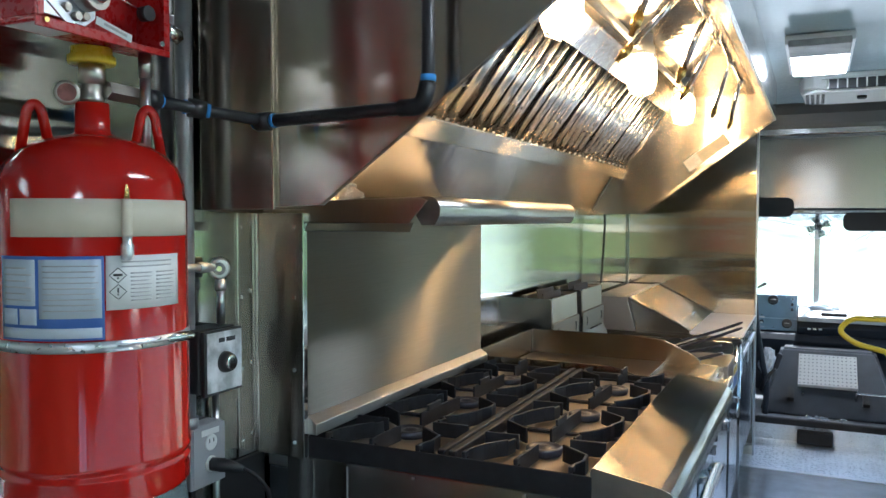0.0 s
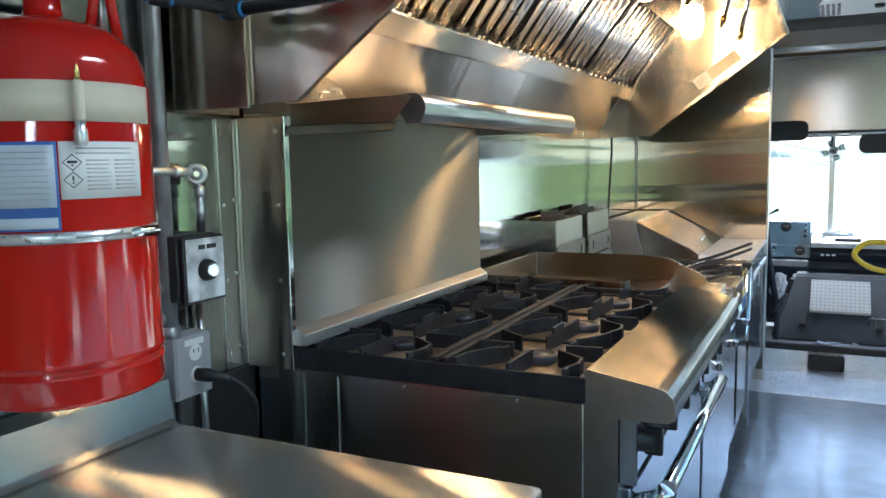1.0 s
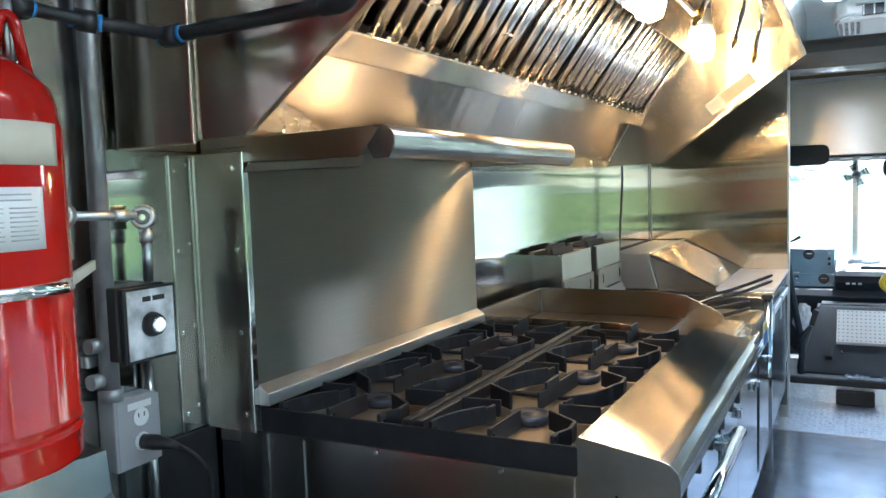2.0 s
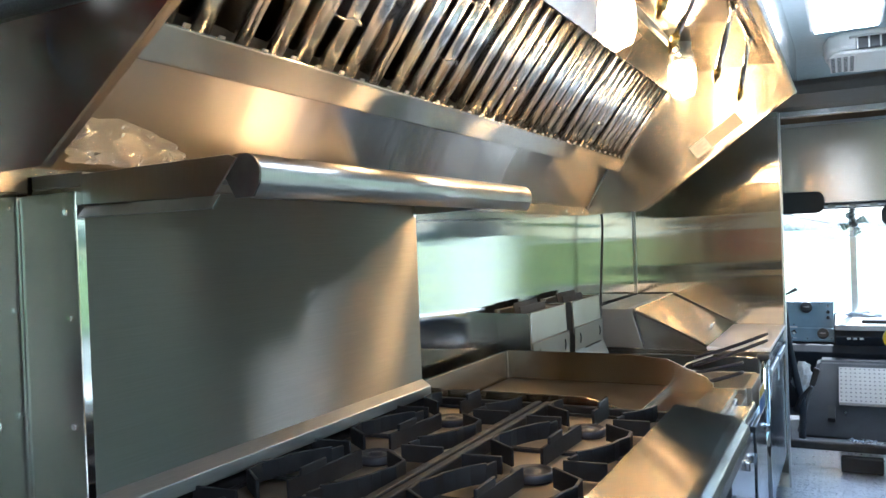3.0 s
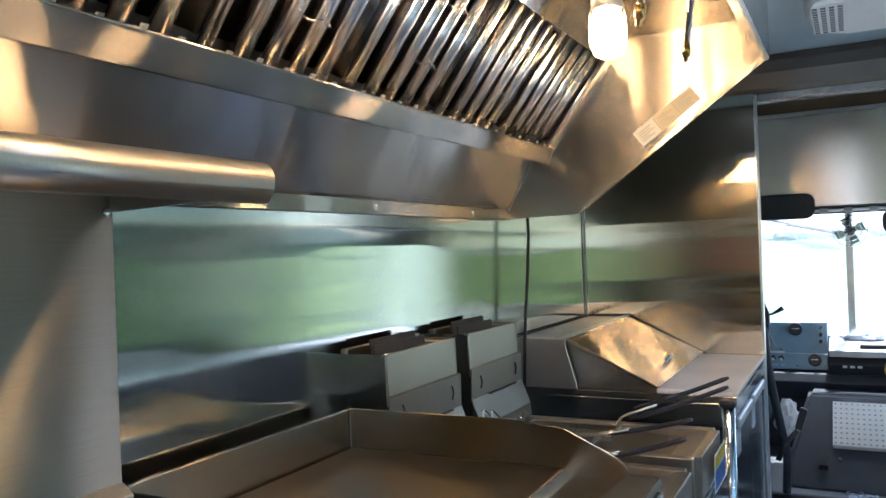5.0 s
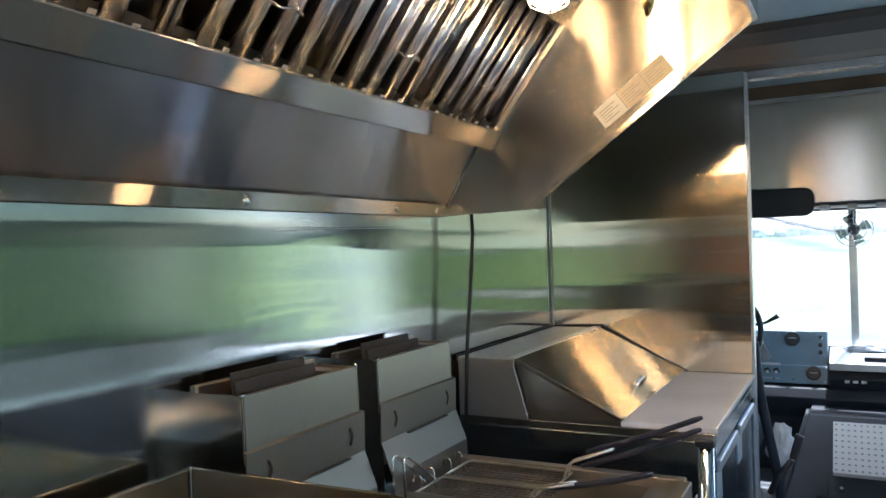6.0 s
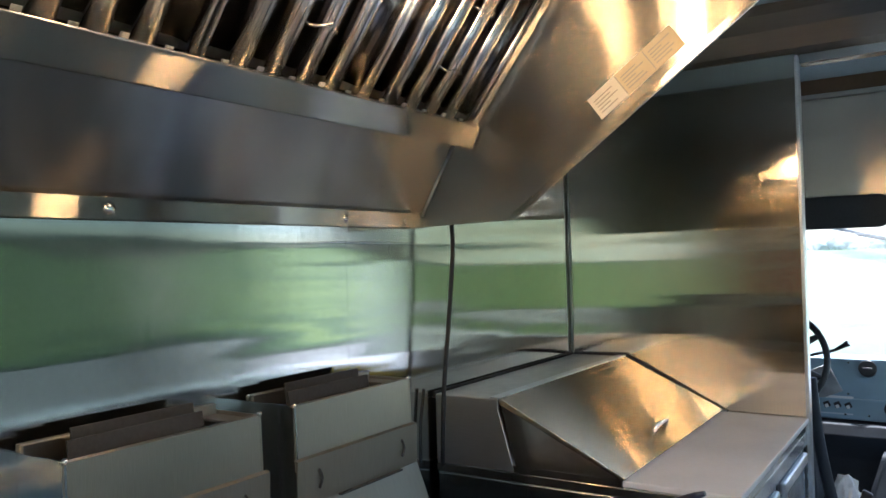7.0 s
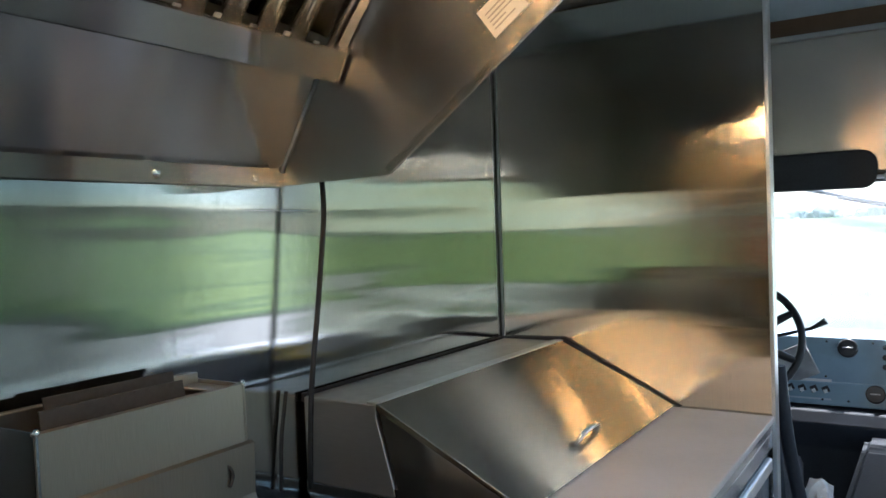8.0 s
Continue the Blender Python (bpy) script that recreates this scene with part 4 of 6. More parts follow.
# ---- fryers ----
def fryer(y0):
    y1 = y0 + 0.352
    f = thing("deep_fryer", (-0.5, (y0 + y1) / 2, 0), "stainless deep fryer with a tall rear flue", "fryer", "fryers beside the griddle")
    part("body", box(B(), -0.872, -0.166, y0, y1, 0.12, 0.655, 0.003), STEEL_SKY, f)
    pot = part("tank", box(B(), -0.745, -0.735, y0, y1, 0.6555, 0.757, 0.002), FRYER, f, "open fryer tank")
    part("rim", box(B(), -0.7345, -0.176, y0, y0 + 0.030, 0.6555, 0.757, 0.003), FRYER, pot)
    part("rim", box(B(), -0.7345, -0.176, y1 - 0.030, y1, 0.6555, 0.757, 0.003), FRYER, pot)
    part("rim", prism(B(), [(-0.250, 0.6555), (-0.160, 0.6555), (-0.160, 0.757), (-0.185, 0.757), (-0.250, 0.738)], "y", y0 + 0.0305, y1 - 0.0305, 0.003), FRYER, pot)
    part("screen", box(B(), -0.734, -0.2505, y0 + 0.031, y1 - 0.031, 0.6558, 0.734, 0.001, 1), GRIDDLE_TOP, pot, "browned tank cover")
    side = [(-0.8795, 0.7575), (-0.756, 0.7575), (-0.764, 1.047), (-0.8795, 1.047)]
    fl = part("flue_side", prism(B(), side, "y", y0 + 0.002, y0 + 0.005), STEEL_SKY, f)
    part("flue_side", prism(B(), side, "y", y1 - 0.005, y1 - 0.002), FRYER, f)
    part("flue_back", box(B(), -0.8795, -0.870, y0 + 0.0055, y1 - 0.0055, 0.7575, 1.058, 0.001, 1), FRYER, f)
    bm = B()
    sheet(bm, [(-0.762, 0.930), (-0.765, 1.046), (-0.775, 1.047)], "y", y0 + 0.001, y1 - 0.001, 0.003)
    part("flue_front", bm, FRYER, f)
    bm = B()
    sheet(bm, [(-0.726, 0.757), (-0.728, 0.795), (-0.756, 0.868), (-0.754, 0.950), (-0.762, 0.953)], "y", y0 - 0.004, y1 + 0.006, 0.003)
    part("splash_plate", bm, FRYER_DIM, f, "folded splash plate of fryer steel, darkened against the ceiling light")
    part("slot_lip", box(B(), -0.7535, -0.744, y0 + 0.10, y1 - 0.06, 0.866, 0.8695, 0.001, 1), DARK, f)
    for y in (y0 + 0.055, y1 - 0.045):
        bm = B()
        tube(bm, [(-0.7525, y - 0.006 + 0.008 * math.sin(math.pi * i / 6), 0.892 + 0.034 * i / 6) for i in range(7)], 0.0022, 6)
        part("slot", bm, DARK, f)
    for x, z, d in ((-0.800, 1.064, 0.035), (-0.832, 1.074, 0.060)):
        part("flue_baffle", prism(B(), [(x, 0.98), (x + 0.003, 0.98), (x - 0.012, z), (x - 0.015, z)], "y", y0 + d, y1 - 0.095 + d * 0.3), DARK, f, "sooty baffle plate in the flue")
    part("flue_rim", box(B(), -0.870, -0.768, y1 - 0.045, y1 - 0.006, 1.036, 1.041, 0.001, 1), FRYER, f)
    for yy in (y0 + 0.004, y1 - 0.004):
        part("corner_bead", lathe(B(), [(0.004, 0), (0.005, 0.004), (0.003, 0.008)], (-0.766, yy, 1.044), 8), CHROME, f)
    dr = part("door", box(B(), -0.1655, -0.148, y0 + 0.006, y1 - 0.006, 0.19, 0.635, 0.003), STEEL_SKY, f)
    part("latch", box(B(), -0.1475, -0.132, y1 - 0.06, y1 - 0.03, 0.55, 0.575, 0.003), CHROME, dr)
    for x in (-0.82, -0.21):
        for y in (y0 + 0.04, y1 - 0.04):
            part("leg", lathe(B(), [(0.016, 0), (0.016, 0.03), (0.022, 0.04), (0.022, 0.119)], (x, y, 0), 12), CHROME, f)
    return f


one = fryer(3.064)
copy_thing(one, Matrix.Translation((-0.5, one.location.y + 0.428, 0)))
sticker = thing("warning_label", (-0.147, 3.71, 0.655), "blue and yellow printed sticker on the fryer front", "label")
part("sheet", box(B(), -0.1478, -0.1466, 3.62, 3.80, 0.640, 0.735, 0.0004, 1), PAPER, sticker)
part("band", box(B(), -0.1465, -0.1461, 3.625, 3.795, 0.700, 0.728), YELLOW, sticker, "yellow band")
part("panel", box(B(), -0.1465, -0.1461, 3.625, 3.795, 0.645, 0.694), PRINT_BLUE, sticker, "blue printed panel")


def basket(x0, x1, y0, y1, z0, z1, hy, ha, hb, mesh_lines=True):
    b = thing("fry_basket", ((x0 + x1) / 2, (y0 + y1) / 2, z0), "wire fry basket with dark blue coated handles", "basket", "baskets in the fryers")
    bm = B()
    tube(bm, bend([(x0, y0, z1), (x1, y0, z1), (x1, y1, z1), (x0, y1, z1), (x0, y0 + 0.001, z1)], 0.012, 3), 0.003, 6)
    part("rim", bm, NICKEL, b)
    bm = B()
    n = int((y1 - y0) / 0.018)
    for k in range(n + 1):
        y = y0 + (y1 - y0) * k / n
        tube(bm, [(x0, y, z1), (x0 + 0.006, y, z0), (x1 - 0.006, y, z0), (x1, y, z1)], 0.0010, 4)
    n = int((x1 - x0) / 0.018)
    for k in range(n + 1):
        x = x0 + (x1 - x0) * k / n
        tube(bm, [(x, y0, z1), (x, y0 + 0.006, z0), (x, y1 - 0.006, z0), (x, y1, z1)], 0.0010, 4)
    for z in (z0 + (z1 - z0) * 0.33, z0 + (z1 - z0) * 0.66):
        tube(bm, [(x0, y0, z), (x1, y0, z), (x1, y1, z), (x0, y1, z)], 0.0010, 4, True)
    part("mesh", bm, WIRE, b, "fine woven wire")
    a, t = Vector((ha[0], hy, ha[1])), Vector((hb[0], hy, hb[1]))
    for s in (-0.012, 0.012):
        bm = B()
        tube(bm, bend([(x1, hy + s, z1), a + Vector((0, s, 0)), a + (t - a) * 0.35 + Vector((0, s * 0.6, 0))], 0.02, 4), 0.003, 6)
        part("shank", bm, NICKEL, b)
    for s in ((-0.022, 0.022) if hy > 3.7 else (0.0,)):
        bm = B()
        sag = Vector((0, 0, -0.006))
        tube(bm, [a + (t - a) * k + sag * math.sin(k * 3.1) + Vector((0, s * (1 - 0.7 * k), s * 0.5)) for k in (0.12, 0.2, 0.45, 0.7, 0.95, 1.0)], [0.004, 0.0068, 0.0068, 0.0066, 0.0064, 0.004], 8)
        part("grip", bm, GRIP, b, "dark blue plastic coated grip")
    for s in (-0.03, 0.03):
        bm = B()
        yc = (y0 + y1) / 2 + s
        tube(bm, bend([(x0, yc, z1 - 0.02), (x0 - 0.004, yc, z1 + 0.028), (x0 - 0.022, yc, z1 + 0.030), (x0 - 0.024, yc, z1 + 0.012)], 0.008, 3), 0.0024, 6)
        part("hook", bm, CHROME, b)
    return b


basket(-0.70, -0.43, 3.675, 3.805, 0.7345, 0.752, 3.75, (-0.42, 0.790), (-0.124, 0.902))
mid = basket(-0.70, -0.45, 3.530, 3.660, 0.7345, 0.752, 3.590, (-0.44, 0.775), (-0.192, 0.832))
for x, y, z in ((-0.700, 3.476, 0.842), (-0.713, 3.452, 0.848)):
    bm = B()
    tube(bm, bend([(x + 0.012, y - 0.006, 0.7585), (x, y + 0.010, z), (x, y + 0.028, z - 0.004), (x, y + 0.137, 0.764), (x + 0.006, y + 0.140, 0.7585)], 0.012, 4), 0.0030, 8)
    part("hanger", bm, CHROME, mid, "bright bent wire hanger")
basket(-0.70, -0.43, 3.20, 3.375, 0.7345, 0.752, 3.35, (-0.40, 0.772), (-0.163, 0.840))

# ---- sandwich prep unit ----
PY0, PY1 = 4.092, 4.936
pr = thing("prep_table", (-0.5, 4.5, 0), "refrigerated sandwich prep table with a sloped stainless lid", "prep table")
part("body", box(B(), -0.868, -0.185, PY0 + 0.004, PY1, 0.12, 0.775, 0.004), STEEL_SKY, pr)
part("deck", box(B(), -0.870, -0.150, PY0, PY1, 0.7755, 0.797, 0.002), STEEL, pr, "stainless top deck")
part("deck_fold", box(B(), -0.1845, -0.152, PY0 + 0.001, PY1, 0.735, 0.775, 0.003), STEEL_SKY, pr)
part("cutting_board", box(B(), -0.392, -0.146, PY0 + 0.003, PY1 - 0.002, 0.7975, 0.812, 0.003), BOARD, pr, "pale grey plastic cutting board")
lidback = [(-0.868, 0.7975), (-0.650, 0.7975), (-0.690, 0.940), (-0.688, 0.966), (-0.868, 0.966)]
part("rail_housing", prism(B(), lidback, "y", PY0, PY1 - 0.004, 0.003), STEEL_DULL, pr)
lid = part("lid", prism(B(), [(-0.6885, 0.968), (-0.682, 0.968), (-0.382, 0.818), (-0.386, 0.8135), (-0.6885, 0.955)], "y", PY0 - 0.003, PY1 - 0.008, 0.0015), LID, pr, "sloped hinged stainless lid")
part("lid_side", prism(B(), [(-0.645, 0.7985), (-0.398, 0.8135), (-0.684, 0.952)], "y", PY0 + 0.002, PY0 + 0.006), STEEL_PLAIN, pr)
part("lid_base", box(B(), -0.655, -0.3925, PY0 + 0.0005, PY0 + 0.0015, 0.7975, 0.8135), STEEL, pr)
part("hinge_strip", box(B(), -0.712, -0.6835, PY0 - 0.001, PY1 - 0.006, 0.9665, 0.970, 0.001, 1), ALU, pr)
part("lid_seal", prism(B(), [(-0.868, 0.972), (-0.868, 0.960), (-0.690, 0.960), (-0.386, 0.808), (-0.370, 0.812), (-0.684, 0.976)], "y", PY1 - 0.0035, PY1 + 0.004), RUBBER, pr, "black seal against the partition")
part("wall_seal", box(B(), -0.8755, -0.8685, PY0, PY1 - 0.004, 0.955, 0.972, 0.001, 1), RUBBER, pr)
bm = B()
sl = Vector((0.3, 0, -0.15)).normalized()
nn = Vector((0.447, 0, 0.894))
c = Vector((-0.430, 4.46, 0.8425))
tube(bm, bend([c - Vector((0, 0.050, 0)) - nn * 0.002, c - Vector((0, 0.045, 0)) + nn * 0.024, c + nn * 0.030, c + Vector((0, 0.045, 0)) + nn * 0.024, c + Vector((0, 0.050, 0)) - nn * 0.002], 0.02, 5), 0.0058, 10)
part("handle", bm, CHROME, lid, "small chrome bow handle")
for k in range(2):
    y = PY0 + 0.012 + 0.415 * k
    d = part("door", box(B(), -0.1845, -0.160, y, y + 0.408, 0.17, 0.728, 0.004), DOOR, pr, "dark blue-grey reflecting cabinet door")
    part("handle", box(B(), -0.1595, -0.146, y + 0.03, y + 0.38, 0.690, 0.722, 0.005), ALU, d)
    part("tag", box(B(), -0.1595, -0.157, y + 0.03, y + 0.12, 0.600, 0.685, 0.002), PRINT_PALE, d)
part("corner_post", tube(B(), [(-0.172, PY0 - 0.022, 0.0), (-0.172, PY0 - 0.022, 0.770)], 0.0195, 16), CHROME, pr, "round stainless corner leg")
part("corner_block", box(B(), -0.196, -0.148, PY0 - 0.045, PY0 - 0.001, 0.7705, 0.792, 0.006), BLACK, pr)
for x in (-0.80, -0.24):
    for y in (PY0 + 0.05, PY1 - 0.05):
        part("leg", lathe(B(), [(0.016, 0), (0.016, 0.03), (0.022, 0.04), (0.022, 0.119)], (x, y, 0), 12), CHROME, pr)

bm = B()
tube(bm, bend([(-0.822, 4.117, 1.400), (-0.818, 4.117, 1.33), (-0.822, 4.096, 1.16), (-0.825, 4.066, 0.99), (-0.832, 4.062, 0.80)], 0.08, 6), 0.0055, 8)
solo("power_cable", bm, RUBBER, "black power cable hanging down the steel wall", "cable")
bm = B()
tube(bm, bend([(-0.870, 4.046, 0.985), (-0.872, 4.030, 0.90), (-0.868, 4.02, 0.80)], 0.03, 4), 0.004, 8)
solo("power_cable", bm, RUBBER, "thin black cable behind the fryer flue", "cable")

# ---- counter by the entrance ----
ct = thing("work_counter", (-0.48, 0.15, 0), "stainless worktop on a cabinet below the red cylinder", "counter")
part("worktop", box(B(), -0.800, -0.162, -0.90, 1.173, 0.815, 0.850, 0.006, 3), STEEL_TOP, ct)
bm = B()
sheet(bm, [(-0.795, 0.8505), (-0.806, 0.8515), (-0.814, 0.860), (-0.822, 0.925), (-0.870, 0.932)], "y", -0.90, 1.168, 0.003)
part("backsplash", bm, SIDE, ct)
part("cabinet", box(B(), -0.868, -0.20, -0.88, 1.15, 0.10, 0.814, 0.004), STEEL_DULL, ct)
part("plinth", box(B(), -0.868, -0.26, -0.86, 1.13, 0.0, 0.0995), DARK, ct)

# ---- fire suppression cylinder ----
TC, TR = (-0.756, 0.930), 0.1235
tank = thing("suppression_cylinder", (TC[0], TC[1], 0.9835), "glossy red fire suppression cylinder strapped to the wall", "cylinder")
prof = [(0.06, 0.988), (0.116, 0.988), (0.121, 0.990), (TR, 0.995), (TR, 1.022), (TR + 0.0015, 1.024), (TR + 0.0015, 1.028), (TR - 0.001, 1.031), (TR - 0.001, 1.035), (TR + 0.002, 1.038), (TR + 0.002, 1.044), (TR, 1.048), (TR, 1.385), (TR - 0.003, 1.395), (TR - 0.004, 1.410), (TR - 0.012, 1.432), (TR - 0.030, 1.452), (TR - 0.055, 1.466), (0.036, 1.474), (0.025, 1.478), (0.023, 1.486), (0.023, 1.520)]
part("shell", lathe(B(), prof, (TC[0], TC[1], 0), 72), RED, tank)
part("foot_ring", lathe(B(), [(0.100, 0.9835), (0.106, 0.9835), (0.106, 0.9878), (0.100, 0.9878)], (TC[0], TC[1], 0), 40), RED, tank)
for s in (-1, 1):
    a0 = math.atan2(0.152 - TC[1], 0.153 - TC[0]) + s * math.pi / 2
    d = Vector((math.cos(a0), math.sin(a0), 0))
    p = Vector((TC[0], TC[1], 0)) + d * 0.072
    bm = B()
    tube(bm, bend([p - d * 0.018 + Vector((0, 0, 1.458)), p - d * 0.009 + Vector((0, 0, 1.508)), p + Vector((0, 0, 1.518)), p + d * 0.009 + Vector((0, 0, 1.508)), p + d * 0.018 + Vector((0, 0, 1.448))], 0.016, 5), 0.0068, 10)
    part("lifting_ring", bm, RED, tank)
AV = math.atan2(0.152 - TC[1], 0.153 - TC[0])
part("tape", patch(B(), TC, TR + 0.0004, AV - 0.88, AV + 1.25, 1.338, 1.386, 0.001, 24), TAPE, tank, "strip of beige masking tape")
NZ = on_cyl(TC, TR + 0.006, AV + 0.30, 0)[:2]
part("nozzle_tip", lathe(B(), [(0.0035, 1.3866), (0.0035, 1.396), (0.0022, 1.402), (0.0012, 1.405)], (*NZ, 0), 10), BRASS, tank, "tip of a small taped-on nozzle")
part("tape_bulge", lathe(B(), [(0.0050, 1.3385), (0.0066, 1.342), (0.0066, 1.383), (0.0050, 1.3862)], (*NZ, 0), 14), TAPE, tank)
part("nozzle_end", lathe(B(), [(0.0055, 1.308), (0.0080, 1.311), (0.0080, 1.327), (0.0060, 1.330), (0.0060, 1.3382)], (*NZ, 0), 14), ALU, tank, "dull metal end of the nozzle")
wl = part("label_sheet", patch(B(), TC, TR + 0.0004, AV + 0.10, AV + 0.98, 1.245, 1.314, 0.0008, 14), PAPER, tank, "white hazard label")
bp = part("label_sheet", patch(B(), TC, TR + 0.0002, AV - 1.05, AV + 0.085, 1.208, 1.314, 0.0008, 16), PRINT_BLUE, tank, "blue bordered instruction label")
for a0, a1, z0, z1 in ((-1.02, -0.58, 1.252, 1.310), (-0.54, 0.06, 1.236, 1.310), (-1.02, -0.80, 1.228, 1.248), (-0.77, -0.57, 1.228, 1.248), (-1.02, 0.06, 1.211, 1.224)):
    part("field", patch(B(), TC, TR + 0.0012, AV + a0, AV + a1, z0, z1, 0.0004, 6), PRINT_PALE, bp)
for k in range(9):
    part("print_line", patch(B(), TC, TR + 0.0018, AV - 0.50, AV + (0.0 if k % 3 else 0.03), 1.301 - 0.007 * k, 1.3025 - 0.007 * k, 0.0002, 5), PRINT_GREY, bp)
for k in range(6):
    part("print_line", patch(B(), TC, TR + 0.0018, AV - 0.98, AV - (0.62 if k % 2 else 0.68), 1.298 - 0.008 * k, 1.300 - 0.008 * k, 0.0002, 4), PRINT_GREY, bp)
for k in range(2):
    part("print_line", patch(B(), TC, TR + 0.0014, AV + 0.25, AV + 0.85, 1.305 - 0.006 * k, 1.3068 - 0.006 * k, 0.0002, 5), PRINT_GREY, wl)
for k in range(8):
    for a0, a1 in ((0.34, 0.58), (0.63, 0.90)):
        part("print_line", patch(B(), TC, TR + 0.0014, AV + a0, AV + a1 - 0.03 * (k % 3 == 2), 1.2905 - 0.005 * k, 1.2922 - 0.005 * k, 0.0002, 4), PRINT_GREY, wl)
for zc in (1.289, 1.268):
    bm = B()
    ac, hw = AV + 0.215, 0.085
    ring = [(ac - hw, zc), (ac, zc + 0.0095), (ac + hw, zc), (ac, zc - 0.0095)]
    tube(bm, [on_cyl(TC, TR + 0.0018, a, z) for a, z in ring], 0.0007, 4, True)
    dm = part("hazard_diamond", bm, BLACK, wl)
    part("symbol", patch(B(), TC, TR + 0.0014, ac - (0.045 if zc > 1.28 else 0.008), ac + (0.045 if zc > 1.28 else 0.008), zc - 0.001, zc + (0.002 if zc > 1.28 else 0.005), 0.0003, 2), BLACK, dm)
    part("symbol", patch(B(), TC, TR + 0.0014, ac - 0.009, ac + 0.009, zc - 0.0045, zc - 0.0025, 0.0003, 2), BLACK, dm)
strap = thing("cylinder_strap", (TC[0], TC[1], 1.193), "perforated steel strap and clamp round the red cylinder", "strap")
part("band", patch(B(), TC, TR + 0.0006, AV - 1.2, AV + 1.55, 1.192, 1.206, 0.0016, 30), PLATE, strap)
cp = on_cyl(TC, TR + 0.004, AV + 0.93, 1.199)
part("clamp_screw", tube(B(), [(cp[0] - 0.006, cp[1] - 0.022, 1.199), (cp[0] + 0.004, cp[1] + 0.022, 1.199)], 0.007, 10), CHROME, strap)
part("strap_tail", prism(B(), [(-0.638, 0.985), (-0.643, 0.983), (-0.870, 1.205), (-0.865, 1.208)], "z", 1.193, 1.207), STRAP_PALE, strap, "straight pale end of the strap")
part("strap_slots", tube(B(), [on_cyl(TC, TR + 0.0023, AV + 0.2 + 0.6 * i / 12, 1.199) for i in range(13)], 0.0015, 4), GALV, strap)

br = thing("cylinder_bracket", (-0.80, 0.932, 0.978), "steel wall bracket under the cylinder", "bracket")
part("seat", box(B(), -0.876, -0.690, 0.86, 1.00, 0.9780, 0.9830, 0.001, 1), GALV, br)
part("back_plate", box(B(), -0.8795, -0.8765, 0.86, 1.00, 0.984, 1.10, 0.001, 1), GALV, br)

valve = thing("discharge_valve", (TC[0], TC[1], 1.520), "nickel discharge valve with a gauge and yellow collar", "valve")
part("body", lathe(B(), [(0.015, 1.5205), (0.0165, 1.526), (0.0135, 1.531), (0.0135, 1.545), (0.0150, 1.547), (0.0175, 1.5475), (0.0175, 1.573), (0.012, 1.575)], (TC[0], TC[1], 0), 24), NICKEL, valve)
part("collar", lathe(B(), [(0.022, 1.5735), (0.0305, 1.574), (0.0315, 1.578), (0.0315, 1.584), (0.027, 1.586), (0.027, 1.596), (0.018, 1.5965)], (TC[0], TC[1], 0), 28), YELLOW, valve, "yellow knurled collar")
side_d = Vector((math.cos(AV - math.pi / 2), math.sin(AV - math.pi / 2), 0))
g0 = Vector((TC[0], TC[1], 1.535)) + side_d * 0.012
gp = Vector((TC[0], TC[1], 1.531)) + side_d * 0.031 + Vector((math.cos(AV), math.sin(AV), 0)) * 0.006
part("gauge_stem", tube(B(), [g0, gp], 0.006, 8), CHROME, valve)
bm = B()
fv = Vector((math.cos(AV), math.sin(AV), 0))
tube(bm, [gp - fv * 0.010, gp + fv * 0.008, gp + fv * 0.012, gp + fv * 0.013], [0.0135, 0.0165, 0.0165, 0.0125], 24)
gg = part("gauge", bm, NICKEL, valve, "small round pressure gauge")
part("dial", tube(B(), [gp + fv * 0.0132, gp + fv * 0.0142], [0.0122, 0.0122], 20), DIAL, gg, "faded red dial")

# black discharge pipe to the hood
pipe = thing("discharge_pipe", (-0.55, 1.2, 1.53), "black iron pipe with blue sealed joints from valve to hood", "pipe")
PA, PB, PC_, PD = Vector((TC[0] + 0.012, TC[1] + 0.012, 1.540)), Vector((-0.744, 1.120, 1.536)), Vector((-0.676, 1.205, 1.522)), Vector((-0.395, 1.222, 1.532))
hx = tube(B(), [PA, PA + (PB - PA) * 0.42], 0.0135, 6)
for f in hx.faces:
    f.smooth = False
part("hex_fitting", hx, NICKEL, pipe, "bright hexagonal fitting")
part("pipe_run", tube(B(), [PA + (PB - PA) * 0.43, PB, PC_], 0.0095, 10), BLACK, pipe)
part("pipe_run", tube(B(), bend([PC_ + Vector((0.001, 0, 0)), PD, PD + Vector((0.012, 0.004, 0.03)), PD + Vector((0.012, 0.004, 0.44))], 0.02), 0.0105, 10), BLACK, pipe)
for p, d in ((PB, PC_ - PB), (PA + (PB - PA) * 0.45, PB - PA), (PC_, PD - PC_)):
    d = d.normalized()
    part("coupling", tube(B(), [p - d * 0.014, p + d * 0.014], 0.0155, 10), BLACK, pipe)
    for s in (-1, 1):
        part("sealant", tube(B(), [p + d * s * 0.015, p + d * s * 0.021], 0.0118, 10), BLUE_TAPE, pipe)
part("elbow", tube(B(), bend([PD - Vector((0.035, 0, 0)), PD + Vector((0.004, 0.001, 0)), PD + Vector((0.012, 0.004, 0.036))], 0.022), 0.0135, 12), IRON, pipe, "dark pipe elbow")
part("sealant", tube(B(), [PD + Vector((0.012, 0.004, 0.038)), PD + Vector((0.012, 0.004, 0.048))], 0.0125, 10), BLUE_TAPE, pipe)

